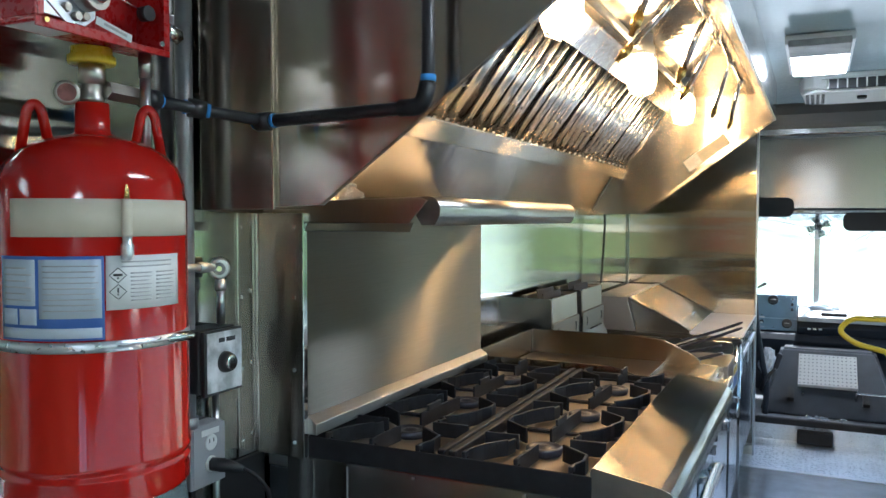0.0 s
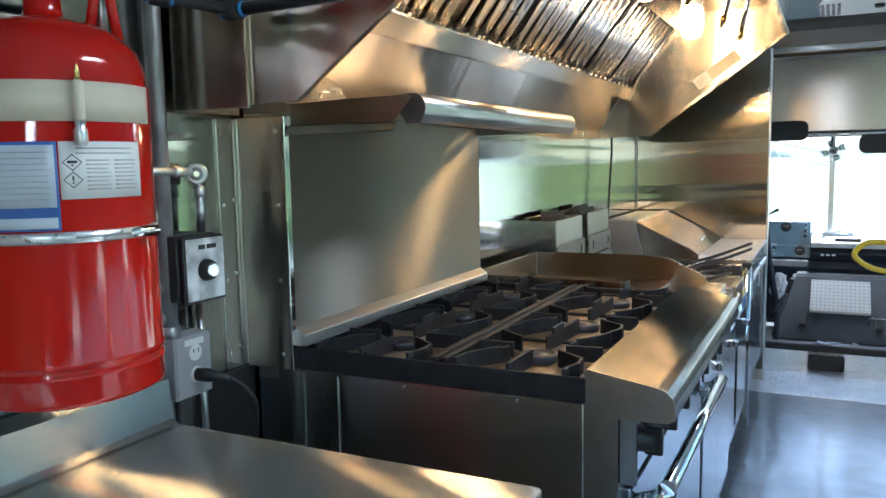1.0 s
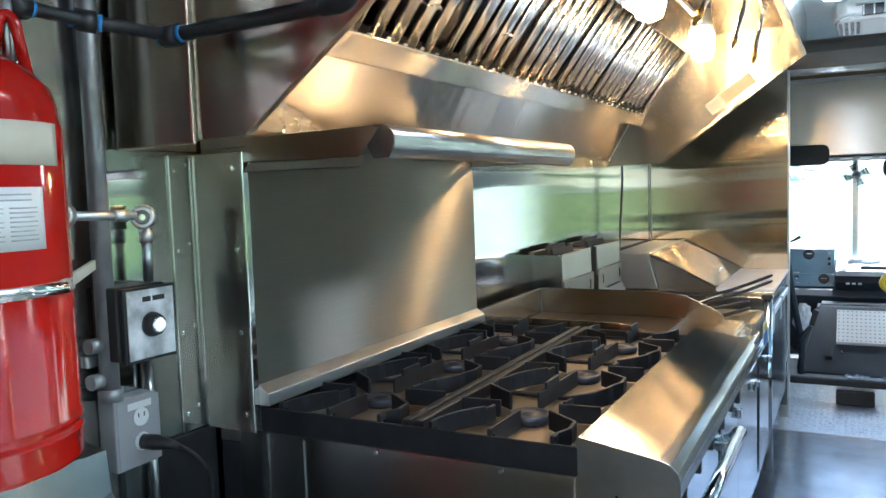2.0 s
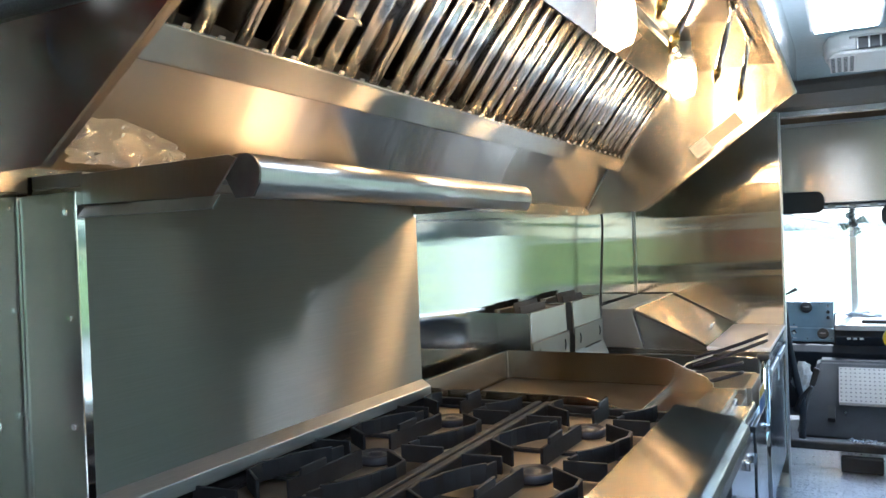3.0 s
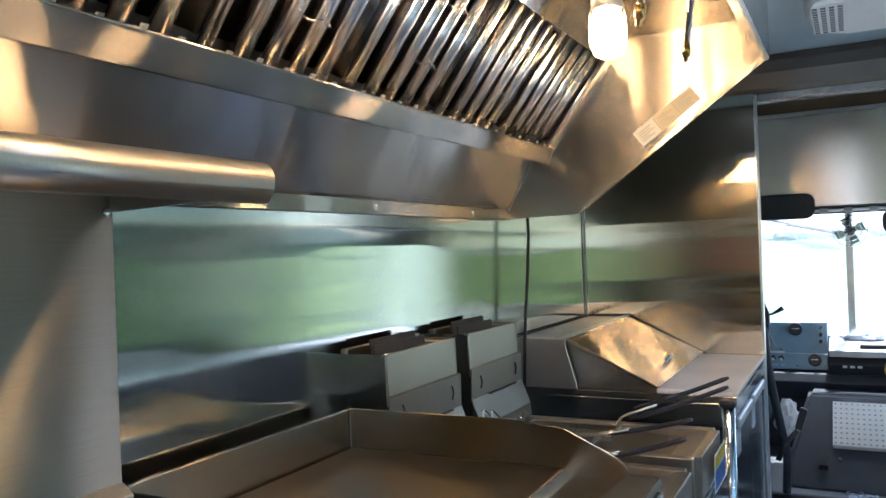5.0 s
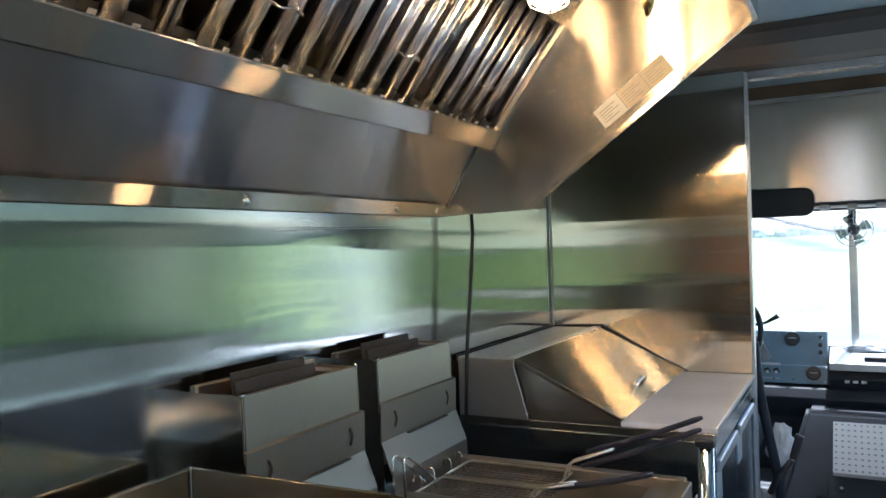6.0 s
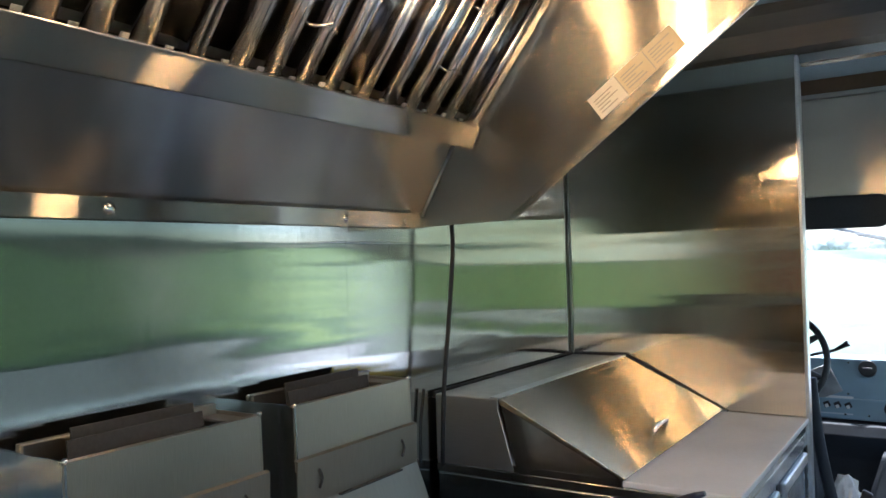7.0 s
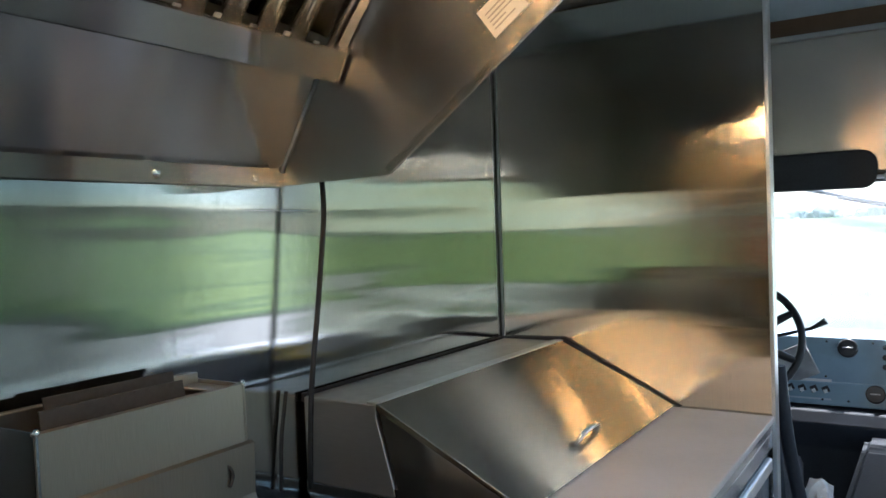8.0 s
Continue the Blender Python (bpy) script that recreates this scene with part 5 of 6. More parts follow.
# red release box
rb = thing("release_box", (-0.78, 0.88, 1.6105), "open red metal release box above the cylinder", "control box")
BX0, BX1, BY0, BY1, BZ0, BZ1 = -0.756, -0.690, 0.794, 1.010, 1.598, 1.86
part("tray", box(B(), BX0, BX1 - 0.003, BY0, BY1, BZ0, BZ0 + 0.003, 0.001, 1), RED_BOX, rb)
part("tray_lip", box(B(), BX1 - 0.0025, BX1, BY0, 0.932, BZ0 - 0.006, BZ0 + 0.007, 0.001, 1), RED_BOX, rb)
part("tray_lip", box(B(), BX1 - 0.0025, BX1, 0.9325, BY1, BZ0 - 0.006, BZ0 + 0.003, 0.001, 1), RED_BOX, rb)
part("under_label", box(B(), BX0 + 0.006, BX1 - 0.008, BY0 + 0.004, BY0 + 0.068, BZ0 - 0.0008, BZ0 - 0.0002), PAPER, rb, "white sticker under the box")
part("back", box(B(), BX0, BX0 + 0.003, BY0, BY1, BZ0 + 0.0035, BZ1, 0.001, 1), RED_BOX, rb)
part("side", box(B(), BX0 + 0.0035, BX1, BY0, BY0 + 0.003, BZ0 + 0.0075, BZ1, 0.001, 1), RED_BOX, rb)
part("side", box(B(), BX0 + 0.0035, BX1, BY1 - 0.003, BY1, BZ0 + 0.0035, BZ1, 0.001, 1), RED_BOX, rb)
part("edge_flange", box(B(), BX1 - 0.002, BX1 + 0.0005, BY0 + 0.0032, BY0 + 0.012, BZ0 + 0.0075, BZ1, 0.0005, 1), RED_BOX, rb)
part("edge_flange", box(B(), BX1 - 0.002, BX1 + 0.0005, BY1 - 0.012, BY1 - 0.0032, BZ0 + 0.0035, BZ1, 0.0005, 1), RED_BOX, rb)
part("top", box(B(), BX0, BX1, BY0, BY1, BZ1 + 0.0005, BZ1 + 0.0035, 0.001, 1), RED_BOX, rb)
part("standoff", box(B(), -0.8795, BX0 - 0.0005, 0.84, 0.96, 1.70, 1.80, 0.002), GALV, rb)
part("name_strip", prism(B(), [(0.880, BZ0 + 0.014), (0.938, BZ0 + 0.001), (0.940, BZ0 + 0.011), (0.882, BZ0 + 0.024)], "x", BX1 + 0.0002, BX1 + 0.001), PAPER, rb, "white sticker with printed bars")
part("print_bar", prism(B(), [(0.893, BZ0 + 0.0150), (0.930, BZ0 + 0.0067), (0.931, BZ0 + 0.0100), (0.894, BZ0 + 0.0183)], "x", BX1 + 0.0011, BX1 + 0.0014), PRINT_GREY, rb)
part("mount_plate", prism(B(), [(0.806, BZ0 + 0.026), (0.868, BZ0 + 0.024), (0.905, BZ0 + 0.020), (0.922, BZ0 + 0.034), (0.935, BZ0 + 0.16), (0.806, BZ0 + 0.16)], "x", BX0 + 0.014, BX0 + 0.018, 0.001), GALV_BRIGHT, rb, "zinc plated mechanism plate")
part("cocking_bar", prism(B(), [(0.806, BZ0 + 0.044), (0.817, BZ0 + 0.050), (0.866, BZ0 + 0.008), (0.856, BZ0 + 0.004)], "x", BX1 - 0.018, BX1 - 0.014, 0.001), GALV_BRIGHT, rb, "zinc plated lever")
part("spool", tube(B(), [(BX0 + 0.0185, 0.905, BZ0 + 0.060), (BX0 + 0.044, 0.905, BZ0 + 0.060)], 0.020, 16), NICKEL, rb)
part("spool", tube(B(), [(BX0 + 0.0445, 0.905, BZ0 + 0.060), (BX0 + 0.052, 0.905, BZ0 + 0.060)], [0.013, 0.010], 12), CHROME, rb)
for y, z in ((0.872, 0.038), (0.888, 0.030), (0.900, 0.032)):
    part("bolt", tube(B(), [(BX0 + 0.0185, y, BZ0 + z), (BX0 + 0.028, y, BZ0 + z)], 0.006, 6), NICKEL, rb)
part("pulley", tube(B(), [(BX1 - 0.024, 0.982, BZ0 + 0.052), (BX1 - 0.010, 0.982, BZ0 + 0.052)], 0.011, 14), BLACK, rb)
part("wire", tube(B(), [(BX1 - 0.022, 0.925, BZ0 + 0.066), (BX1 - 0.018, 0.982, BZ0 + 0.054)], 0.0009, 6), CHROME, rb)
part("bolt", tube(B(), [(BX1 + 0.0006, 0.992, BZ0 + 0.010), (BX1 + 0.004, 0.992, BZ0 + 0.010)], 0.004, 8), CHROME, rb)
part("bolt", tube(B(), [(BX1 - 0.0002, 0.808, BZ0 + 0.003), (BX1 + 0.003, 0.808, BZ0 + 0.003)], 0.0035, 8), BRASS, rb)
part("conduit_stub", tube(B(), [(-0.722, BY1 + 0.0005, BZ0 + 0.046), (-0.738, BY1 + 0.060, BZ0 + 0.044)], [0.010, 0.010], 12), NICKEL, rb)
part("conduit_nut", tube(B(), [(-0.730, BY1 + 0.028, BZ0 + 0.045), (-0.742, BY1 + 0.066, BZ0 + 0.043)], 0.013, 6), CHROME, rb)
part("drop_tube", tube(B(), [(-0.722, 0.993, BZ0 - 0.0365), (-0.722, 0.993, BZ0 - 0.150)], 0.0075, 10), ALU, rb)
part("drop_nut", tube(B(), [(-0.722, 0.993, BZ0 - 0.0008), (-0.722, 0.993, BZ0 - 0.036)], 0.0092, 6), NICKEL, rb)

# conduits, control box, socket
cd = thing("wall_conduit", (-0.856, 1.212, 0.95), "grey steel conduit running up the wall", "conduit")
part("tube", tube(B(), [(-0.858, 1.212, 0.986), (-0.858, 1.212, ZC - 0.005)], 0.0150, 14), GALV, cd)
part("collar", tube(B(), [(-0.858, 1.212, 0.985), (-0.858, 1.212, 1.005)], 0.019, 14), GALV, cd)
for z in (1.70, 1.04):
    part("clip", box(B(), -0.8795, -0.872, 1.185, 1.240, z, z + 0.018, 0.002), ALU, cd)
gl = thing("gas_fitting", (-0.85, 1.25, 1.16), "chrome fitting with a round cap beside the cylinder", "pipe fitting")
part("arm", tube(B(), [(-0.835, 1.14, 1.276), (-0.846, 1.268, 1.271)], 0.0072, 12), ALU, gl)
FL_ = Vector((-0.834, 1.128, 1.277))
cap = part("round_cap", tube(B(), [FL_ - Vector((0.010, -0.012, 0)), FL_ + Vector((0.008, -0.009, 0)), FL_ + Vector((0.010, -0.011, 0))], [0.0195, 0.0195, 0.0165], 20), ALU, gl, "round embossed cap")
part("boss", tube(B(), [FL_ + Vector((0.0102, -0.0112, 0)), FL_ + Vector((0.012, -0.013, 0))], [0.011, 0.009], 16), GALV, cap)
part("nut", tube(B(), [(-0.842, 1.225, 1.2725), (-0.844, 1.252, 1.272)], 0.0098, 6), ALU, gl)
FA = Vector((0.66, -0.75, 0))
FH = Vector((-0.848, 1.287, 1.268))
hub = part("round_cap", tube(B(), [FH - FA * 0.016, FH + FA * 0.006, FH + FA * 0.009], [0.0195, 0.0195, 0.0165], 20), ALU, gl, "round embossed cap")
part("boss", tube(B(), [FH + FA * 0.0092, FH + FA * 0.0115], [0.012, 0.010], 16), GALV, hub)
part("boss", tube(B(), [FH + FA * 0.0117, FH + FA * 0.013], [0.006, 0.005], 12), CHROME, hub)
part("stem", tube(B(), [(-0.848, 1.290, 1.250), (-0.848, 1.290, 1.164)], 0.0078, 12), ALU, gl)
part("nut", tube(B(), [(-0.848, 1.290, 1.246), (-0.848, 1.290, 1.226)], 0.0108, 6), ALU, gl)
sp = thing("speed_control", (-0.845, 1.26, 1.045), "grey box with a marbled plate and round knob", "control box")
part("box", box(B(), -0.8795, -0.826, 1.205, 1.302, 1.048, 1.163, 0.003), BLACK, sp)
part("bezel", box(B(), -0.8258, -0.8165, 1.211, 1.312, 1.043, 1.160, 0.002), BLACK, sp)
MARBLE = painted("marbled_plate", (0.58, 0.59, 0.60), 0.3, 0.4, 28)
face = part("face_plate", box(B(), -0.8163, -0.8145, 1.2165, 1.3085, 1.048, 1.156, 0.0008, 1), MARBLE, sp, "mottled grey face plate")
for k, (y0, y1) in enumerate(((1.246, 1.262), (1.266, 1.290))):
    part("print_bar", box(B(), -0.8144, -0.8140, y0, y1, 1.137, 1.145), BLACK, face)
part("knob", lathe(B(), [(0.020, -0.8144), (0.019, -0.808), (0.016, -0.800)], (0, 1.262, 1.100), 20, "x"), BLACK, sp)
part("knob_cap", lathe(B(), [(0.014, -0.7998), (0.0135, -0.797), (0.011, -0.7962)], (0, 1.262, 1.100), 20, "x"), CHROME, sp, "brushed metal knob cap")
for z in (1.075, 1.02):
    part("knockout", tube(B(), [(-0.862, 1.180, z), (-0.862, 1.2045, z)], 0.012, 12), GALV, sp)
so = thing("power_outlet", (-0.86, 1.25, 0.88), "grey electrical box with a double outlet and plugged cord", "outlet")
part("box", box(B(), -0.8795, -0.842, 1.203, 1.286, 0.872, 0.986, 0.003), GREY_BOX, so)
cover = part("cover", box(B(), -0.8417, -0.8395, 1.206, 1.289, 0.875, 0.983, 0.001, 1), GREY_BOX, so)
part("sticker", box(B(), -0.8393, -0.8388, 1.226, 1.272, 0.966, 0.977), PAPER, cover, "white printed sticker")
for z in (0.952, 0.912):
    s = part("socket", lathe(B(), [(0.015, -0.8394), (0.015, -0.8375), (0.0135, -0.8372)], (0, 1.250, z), 20, "x"), IVORY, cover, "white plastic socket")
    for dy in (-0.0055, 0.0055):
        part("slot", box(B(), -0.8371, -0.8366, 1.250 + dy - 0.001, 1.250 + dy + 0.001, z, z + 0.007), BLACK, s)
plug = part("plug", tube(B(), [(-0.8365, 1.250, 0.912), (-0.815, 1.256, 0.911), (-0.796, 1.264, 0.908), (-0.780, 1.270, 0.905)], [0.012, 0.013, 0.009, 0.005], 12), BLACK, so)
part("cord", tube(B(), bend([(-0.781, 1.270, 0.905), (-0.760, 1.278, 0.895), (-0.745, 1.300, 0.860), (-0.76, 1.31, 0.78), (-0.80, 1.30, 0.60)], 0.06, 6), 0.004, 8), RUBBER, plug)
part("cord", tube(B(), bend([(-0.862, 1.225, 0.872), (-0.860, 1.225, 0.80), (-0.85, 1.26, 0.60)], 0.05, 5), 0.006, 8), RUBBER, so)
th = thing("thin_conduit", (-0.872, 1.294, 0.85), "thin bright conduit beside the outlet box", "conduit")
part("tube", tube(B(), [(-0.868, 1.296, 1.040), (-0.868, 1.296, 0.60)], 0.0065, 10), ALU, th)

# crumpled clear film left on the shelf
bm = B()
bmesh.ops.create_grid(bm, x_segments=34, y_segments=16, size=0.5)
for v in bm.verts:
    s, t = v.co.x + 0.5, v.co.y + 0.5
    n1, n2 = noise.noise(Vector((s * 5, t * 4, 0.3))), noise.noise(Vector((s * 13, t * 9, 2.0)))
    edge = 0.55 + 0.45 * math.sin(2.2 * s + 0.6) + 0.10 * noise.noise(Vector((s * 6, 4, 1)))
    v.co = Vector((-0.728 - 0.050 * t + 0.014 * n1 + 0.006 * n2, 1.395 + 0.215 * s + 0.010 * n2, 1.4045 + 0.075 * t * edge + 0.006 * abs(n1)))
bmesh.ops.solidify(bm, geom=bm.faces[:], thickness=0.0006)
solo("plastic_film", bm, FILM, "crumpled clear plastic film lying on the range shelf", "film")

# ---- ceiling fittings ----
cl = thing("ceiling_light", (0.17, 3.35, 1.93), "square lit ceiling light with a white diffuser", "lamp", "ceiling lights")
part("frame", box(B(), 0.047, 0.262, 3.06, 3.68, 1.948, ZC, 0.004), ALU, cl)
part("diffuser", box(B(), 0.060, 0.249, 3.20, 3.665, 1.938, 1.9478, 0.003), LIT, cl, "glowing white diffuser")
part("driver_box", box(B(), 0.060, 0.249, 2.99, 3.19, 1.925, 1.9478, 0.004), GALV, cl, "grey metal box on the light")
# two unseen copies of the light, added to brighten the rear and the aisle
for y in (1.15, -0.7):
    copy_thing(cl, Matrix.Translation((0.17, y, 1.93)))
ac = thing("air_conditioner", (0.44, 4.08, 1.898), "white ceiling air conditioner with black louvres", "air conditioner")
AX0, AX1, AY0, AY1, AZ = 0.078, 0.80, 3.870, 4.285, 1.898
rim = [(AX0 + 0.055, AY0 + 0.012), (AX0 + 0.018, AY0 + 0.05), (AX0, AY0 + 0.14), (AX0 + 0.004, AY0 + 0.26), (AX0 + 0.035, AY1 - 0.05), (AX0 + 0.10, AY1),
       (AX1 - 0.10, AY1), (AX1 - 0.035, AY1 - 0.05), (AX1, AY0 + 0.20), (AX1 - 0.018, AY0 + 0.05), (AX1 - 0.055, AY0 + 0.012)]
part("housing", prism(B(), [(x, y) for x, y in rim], "z", 1.917, ZC - 0.0005, 0.012), IVORY, ac)
part("face", prism(B(), [(0.43 + (x - 0.43) * 0.965, 4.08 + (y - 4.08) * 0.95) for x, y in rim], "z", AZ, 1.9165, 0.007), IVORY, ac)
vent = part("vent", box(B(), 0.185, 0.70, AY0 - 0.004, AY0 + 0.0115, 1.910, 1.951, 0.003), BLACK, ac, "black louvred outlet")
for k in range(15):
    part("slat", box(B(), 0.187 + 0.0362 * k, 0.193 + 0.0362 * k, AY0 - 0.007, AY0 - 0.0042, 1.910, 1.951, 0.001, 1), IVORY, vent)
part("vent_brow", prism(B(), [(AY0 - 0.012, 1.9515), (AY0 + 0.0115, 1.9515), (AY0 + 0.0115, 1.962), (AY0 - 0.004, 1.958)], "x", 0.165, 0.715), IVORY, ac)
gv = part("side_grille", box(B(), 0.098, 0.188, AY0 + 0.035, AY0 + 0.345, AZ - 0.003, AZ - 0.0003, 0.001, 1), IVORY, ac, "slotted side grille")
for i in range(4):
    for j in range(11):
        part("slot", box(B(), 0.103 + 0.021 * i, 0.116 + 0.021 * i, AY0 + 0.042 + 0.0275 * j, AY0 + 0.058 + 0.0275 * j, AZ - 0.0042, AZ - 0.0032), BLACK, gv)
part("knob", lathe(B(), [(0.016, AZ - 0.014), (0.020, AZ - 0.010), (0.020, AZ - 0.0003)], (0.325, AY0 + 0.17, 0), 16), BLACK, ac)
part("pointer", box(B(), 0.318, 0.332, AY0 + 0.195, AY0 + 0.235, AZ - 0.005, AZ - 0.0003, 0.002), BLACK, ac)

# ---- cab ----
fixed("cab_step", prism(B(), [(5.37, 0.001), (5.80, 0.001), (YF, 0.001), (YF, 0.13), (5.37, 0.13)], "x", XL, XR, 0.004), CAB_WALL, "raised grey cab floor behind the plate")
fixed("trim_step", box(B(), XL, XR, 5.335, 5.3695, 0.098, 0.140, 0.008), RUBBER, "black nosing of the cab step")
riser = fixed("step_riser", box(B(), XL + 0.001, XR - 0.001, 5.352, 5.3685, 0.0015, 0.0975), PLATE, "diamond plate riser of the cab step")
bm = B()
for i in range(48):
    for k in range(4):
        x, z, a = -0.20 + 0.030 * i, 0.014 + 0.023 * k, radians(45 if (i + k) % 2 else -45)
        d, e = Vector((math.cos(a), 0, math.sin(a))) * 0.013, Vector((-math.sin(a), 0, math.cos(a))) * 0.004
        c = Vector((x, 5.3518, z))
        lo = [bm.verts.new(c + v) for v in (d, e, -d, -e)]
        top = bm.verts.new(c + Vector((0, -0.003, 0)))
        for m in range(4):
            bm.faces.new((lo[m], lo[(m + 1) % 4], top))
tagged(part("tread_pattern", bm, PLATE, riser, "raised diamond tread"), kind="stuff")
cw = fixed("wall_front", box(B(), XL - 0.05, XR + 0.05, YF - 0.04, YF, 0.0, 0.72), CAB_WALL, "front wall of the cab under the windscreen")
part("wall_above", box(B(), XL - 0.05, XR + 0.05, YF - 0.04, YF, 1.42, ZC), CAB_WALL, cw)
part("wall_side", box(B(), XR, XR + 0.05, YP + 0.0405, 5.02, 0, ZC), CAB_WALL, cw)
part("wall_above", box(B(), XR, XR + 0.05, 5.0205, 6.4395, 1.72, ZC), CAB_WALL, cw)
part("wall_below", box(B(), XR, XR + 0.05, 5.0205, 6.4395, 0, SILL), CAB_WALL, cw)
pane = part("pane", box(B(), XR + 0.02, XR + 0.026, 5.021, 5.655, SILL + 0.0005, 1.7195), PALE_TINT, cw, "tinted sliding half of the cab window")
pane.visible_shadow = False
part("mullion", box(B(), XR + 0.008, XR + 0.042, 5.6555, 5.685, SILL + 0.0005, 1.7195, 0.003), BLACK, cw)
part("wall_side", box(B(), XR, XR + 0.05, 6.44, YF - 0.0405, 0, ZC), CAB_WALL, cw)
part("pillar", box(B(), XL - 0.049, XL + 0.09, YF - 0.1, YF - 0.0405, 0.72, 1.42), CAB_WALL, cw)
part("pillar", box(B(), XR - 0.03, XR - 0.0005, YF - 0.07, YF - 0.0405, 0.72, 1.42), CAB_WALL, cw)
win = fixed("window_1", box(B(), 0.148, 0.186, YF - 0.06, YF - 0.015, 0.7205, 1.4195, 0.006), ALU, "split windscreen with a grey centre post")
for x0, x1 in ((XL + 0.0905, 0.1475), (0.1865, XR - 0.0305)):
    pane = part("pane", box(B(), x0, x1, YF - 0.028, YF - 0.022, 0.7205, 1.4195), VEILED, win, "windscreen pane with a white veil for outdoor haze and glare")
    pane.visible_shadow = False
ov = thing("overhead_panel", (0.2, 5.97, 1.41), "satin steel overhead panel above the windscreen", "panel")
part("face", box(B(), XL, XR, 5.962, 5.972, 1.430, 1.900, 0.003), CAB_PANEL, ov)
part("underside", box(B(), XL, XR, 5.9725, YF - 0.0405, 1.425, 1.435), CAB_WALL, ov)
part("lower_rail", box(B(), XL, XR, 5.955, 5.985, 1.392, 1.4245, 0.006), BLACK, ov)
part("upper_rail", box(B(), XL, XR, 5.955, 5.975, 1.9005, 1.9195, 0.004), STEEL_DULL, ov)
# strip coloured dark brown to stand for the shaded recess over the panel
part("recess_strip", box(B(), XL, XR, 5.968, 5.978, 1.920, ZC), BROWN, ov, "brown strip standing in for the dark recess above the panel")
rod = thing("visor_rod", (0.2, 5.94, 1.40), "thin metal rod carrying the sun visors", "rod")
part("bar", tube(B(), [(XL + 0.2, 5.935, 1.408), (1.1, 5.935, 1.408)], 0.007, 8), ALU, rod)
for x in (0.06, 0.17, 0.28):
    part("clamp", box(B(), x - 0.02, x + 0.02, 5.925, 5.9545, 1.396, 1.420, 0.004), GALV, rod)


def visor(x0, x1, z0, z1, y):
    bm = B()
    n, pts = 6, []
    r = 0.045
    for cx, cz, a in ((x1 - r, z0 + r, -90), (x1 - r, z1 - r, 0), (x0 + r, z1 - r, 90), (x0 + r, z0 + r, 180)):
        pts += [(cx + r * math.cos(radians(a + 15 * k)), cz + r * math.sin(radians(a + 15 * k))) for k in range(n + 1)]
    prism(bm, pts, "y", y, y + 0.022, 0.006)
    return solo("sun_visor", bm, VISOR, "black padded sun visor under the overhead panel", "visor", "sun visors")


visor(-0.62, 0.020, 1.372, 1.502, 5.925)
visor(0.315, 0.90, 1.280, 1.402, 5.925)

# fan on the centre post
fan = thing("cab_fan", (0.165, 6.40, 1.30), "small caged fan on the windscreen post", "fan")
FC = Vector((0.172, 6.372, 1.305))
part("bracket", tube(B(), [(0.167, 6.43, 1.395), (0.172, 6.40, 1.34), FC + Vector((0, 0.02, 0.0))], 0.010, 8), BLACK, fan)
part("motor", lathe(B(), [(0.012, -0.03), (0.026, -0.02), (0.026, 0.02), (0.012, 0.028)], FC, 14, "y"), BLACK, fan)
for rr in (0.085, 0.057, 0.030):
    bm = B()
    tube(bm, [FC + Vector((rr * math.cos(a), -0.035 - (0.085 - rr) * 0.25, rr * math.sin(a))) for a in [k * math.tau / 24 for k in range(24)]], 0.0028, 5, True)
    part("cage_ring", bm, CHROME, fan)
for k in range(8):
    a = k * math.tau / 8
    d = Vector((math.cos(a), 0, math.sin(a)))
    part("cage_wire", tube(B(), [FC + d * 0.01 + Vector((0, -0.052, 0)), FC + d * 0.085 + Vector((0, -0.035, 0)), FC + d * 0.080 + Vector((0, 0.01, 0))], 0.0022, 5), CHROME, fan)
for k in range(4):
    a = k * math.tau / 4 + 0.4
    d, e = Vector((math.cos(a), 0, math.sin(a))), Vector((-math.sin(a), 0.35, math.cos(a)))
    bm = B()
    vs = [FC + d * r + e * s * wd + Vector((0, -0.02 + o, 0)) for o in (0, 0.002) for r, s, wd in ((0.015, -1, 0.010), (0.074, -1, 0.034), (0.074, 1, 0.022), (0.015, 1, 0.010))]
    vv = [bm.verts.new(p) for p in vs]
    for f in ((0, 1, 2, 3), (7, 6, 5, 4), (0, 4, 5, 1), (1, 5, 6, 2), (2, 6, 7, 3), (3, 7, 4, 0)):
        bm.faces.new([vv[i] for i in f])
    part("blade", bm, FANBLADE, fan, "smoky clear plastic blade")
for a, b in (((-0.30, 6.52, 1.40), (0.10, 6.52, 1.30)), ((0.62, 6.52, 1.34), (0.36, 6.52, 1.17))):
    wp = thing("wiper", a, "thin black wiper hanging outside the windscreen", "wiper", "wipers")
    part("arm", tube(B(), [a, b], 0.009, 6), GALV, wp)
    a2, b2 = Vector(a).lerp(Vector(b), 0.35) + Vector((0, -0.004, -0.012)), Vector(b) + Vector((0.06, -0.004, -0.02))
    part("blade", tube(B(), [a2, b2], 0.005, 6), RUBBER, wp)

# dash: instrument box, shelf and lower part
db = thing("dashboard", (0.2, 6.3, 0.13), "dark truck dashboard with a pale top shelf", "dashboard")
part("lower", prism(B(), [(6.22, 0.131), (YF - 0.041, 0.131), (YF - 0.041, 0.545), (6.20, 0.545), (6.17, 0.50), (6.22, 0.40)], "x", XL + 0.002, XR - 0.002, 0.006), COVER, db)
part("fascia", prism(B(), [(6.20, 0.5455), (YF - 0.041, 0.5455), (YF - 0.041, 0.640), (6.20, 0.640), (6.175, 0.60)], "x", 0.050, XR - 0.002, 0.006), COVER, db)
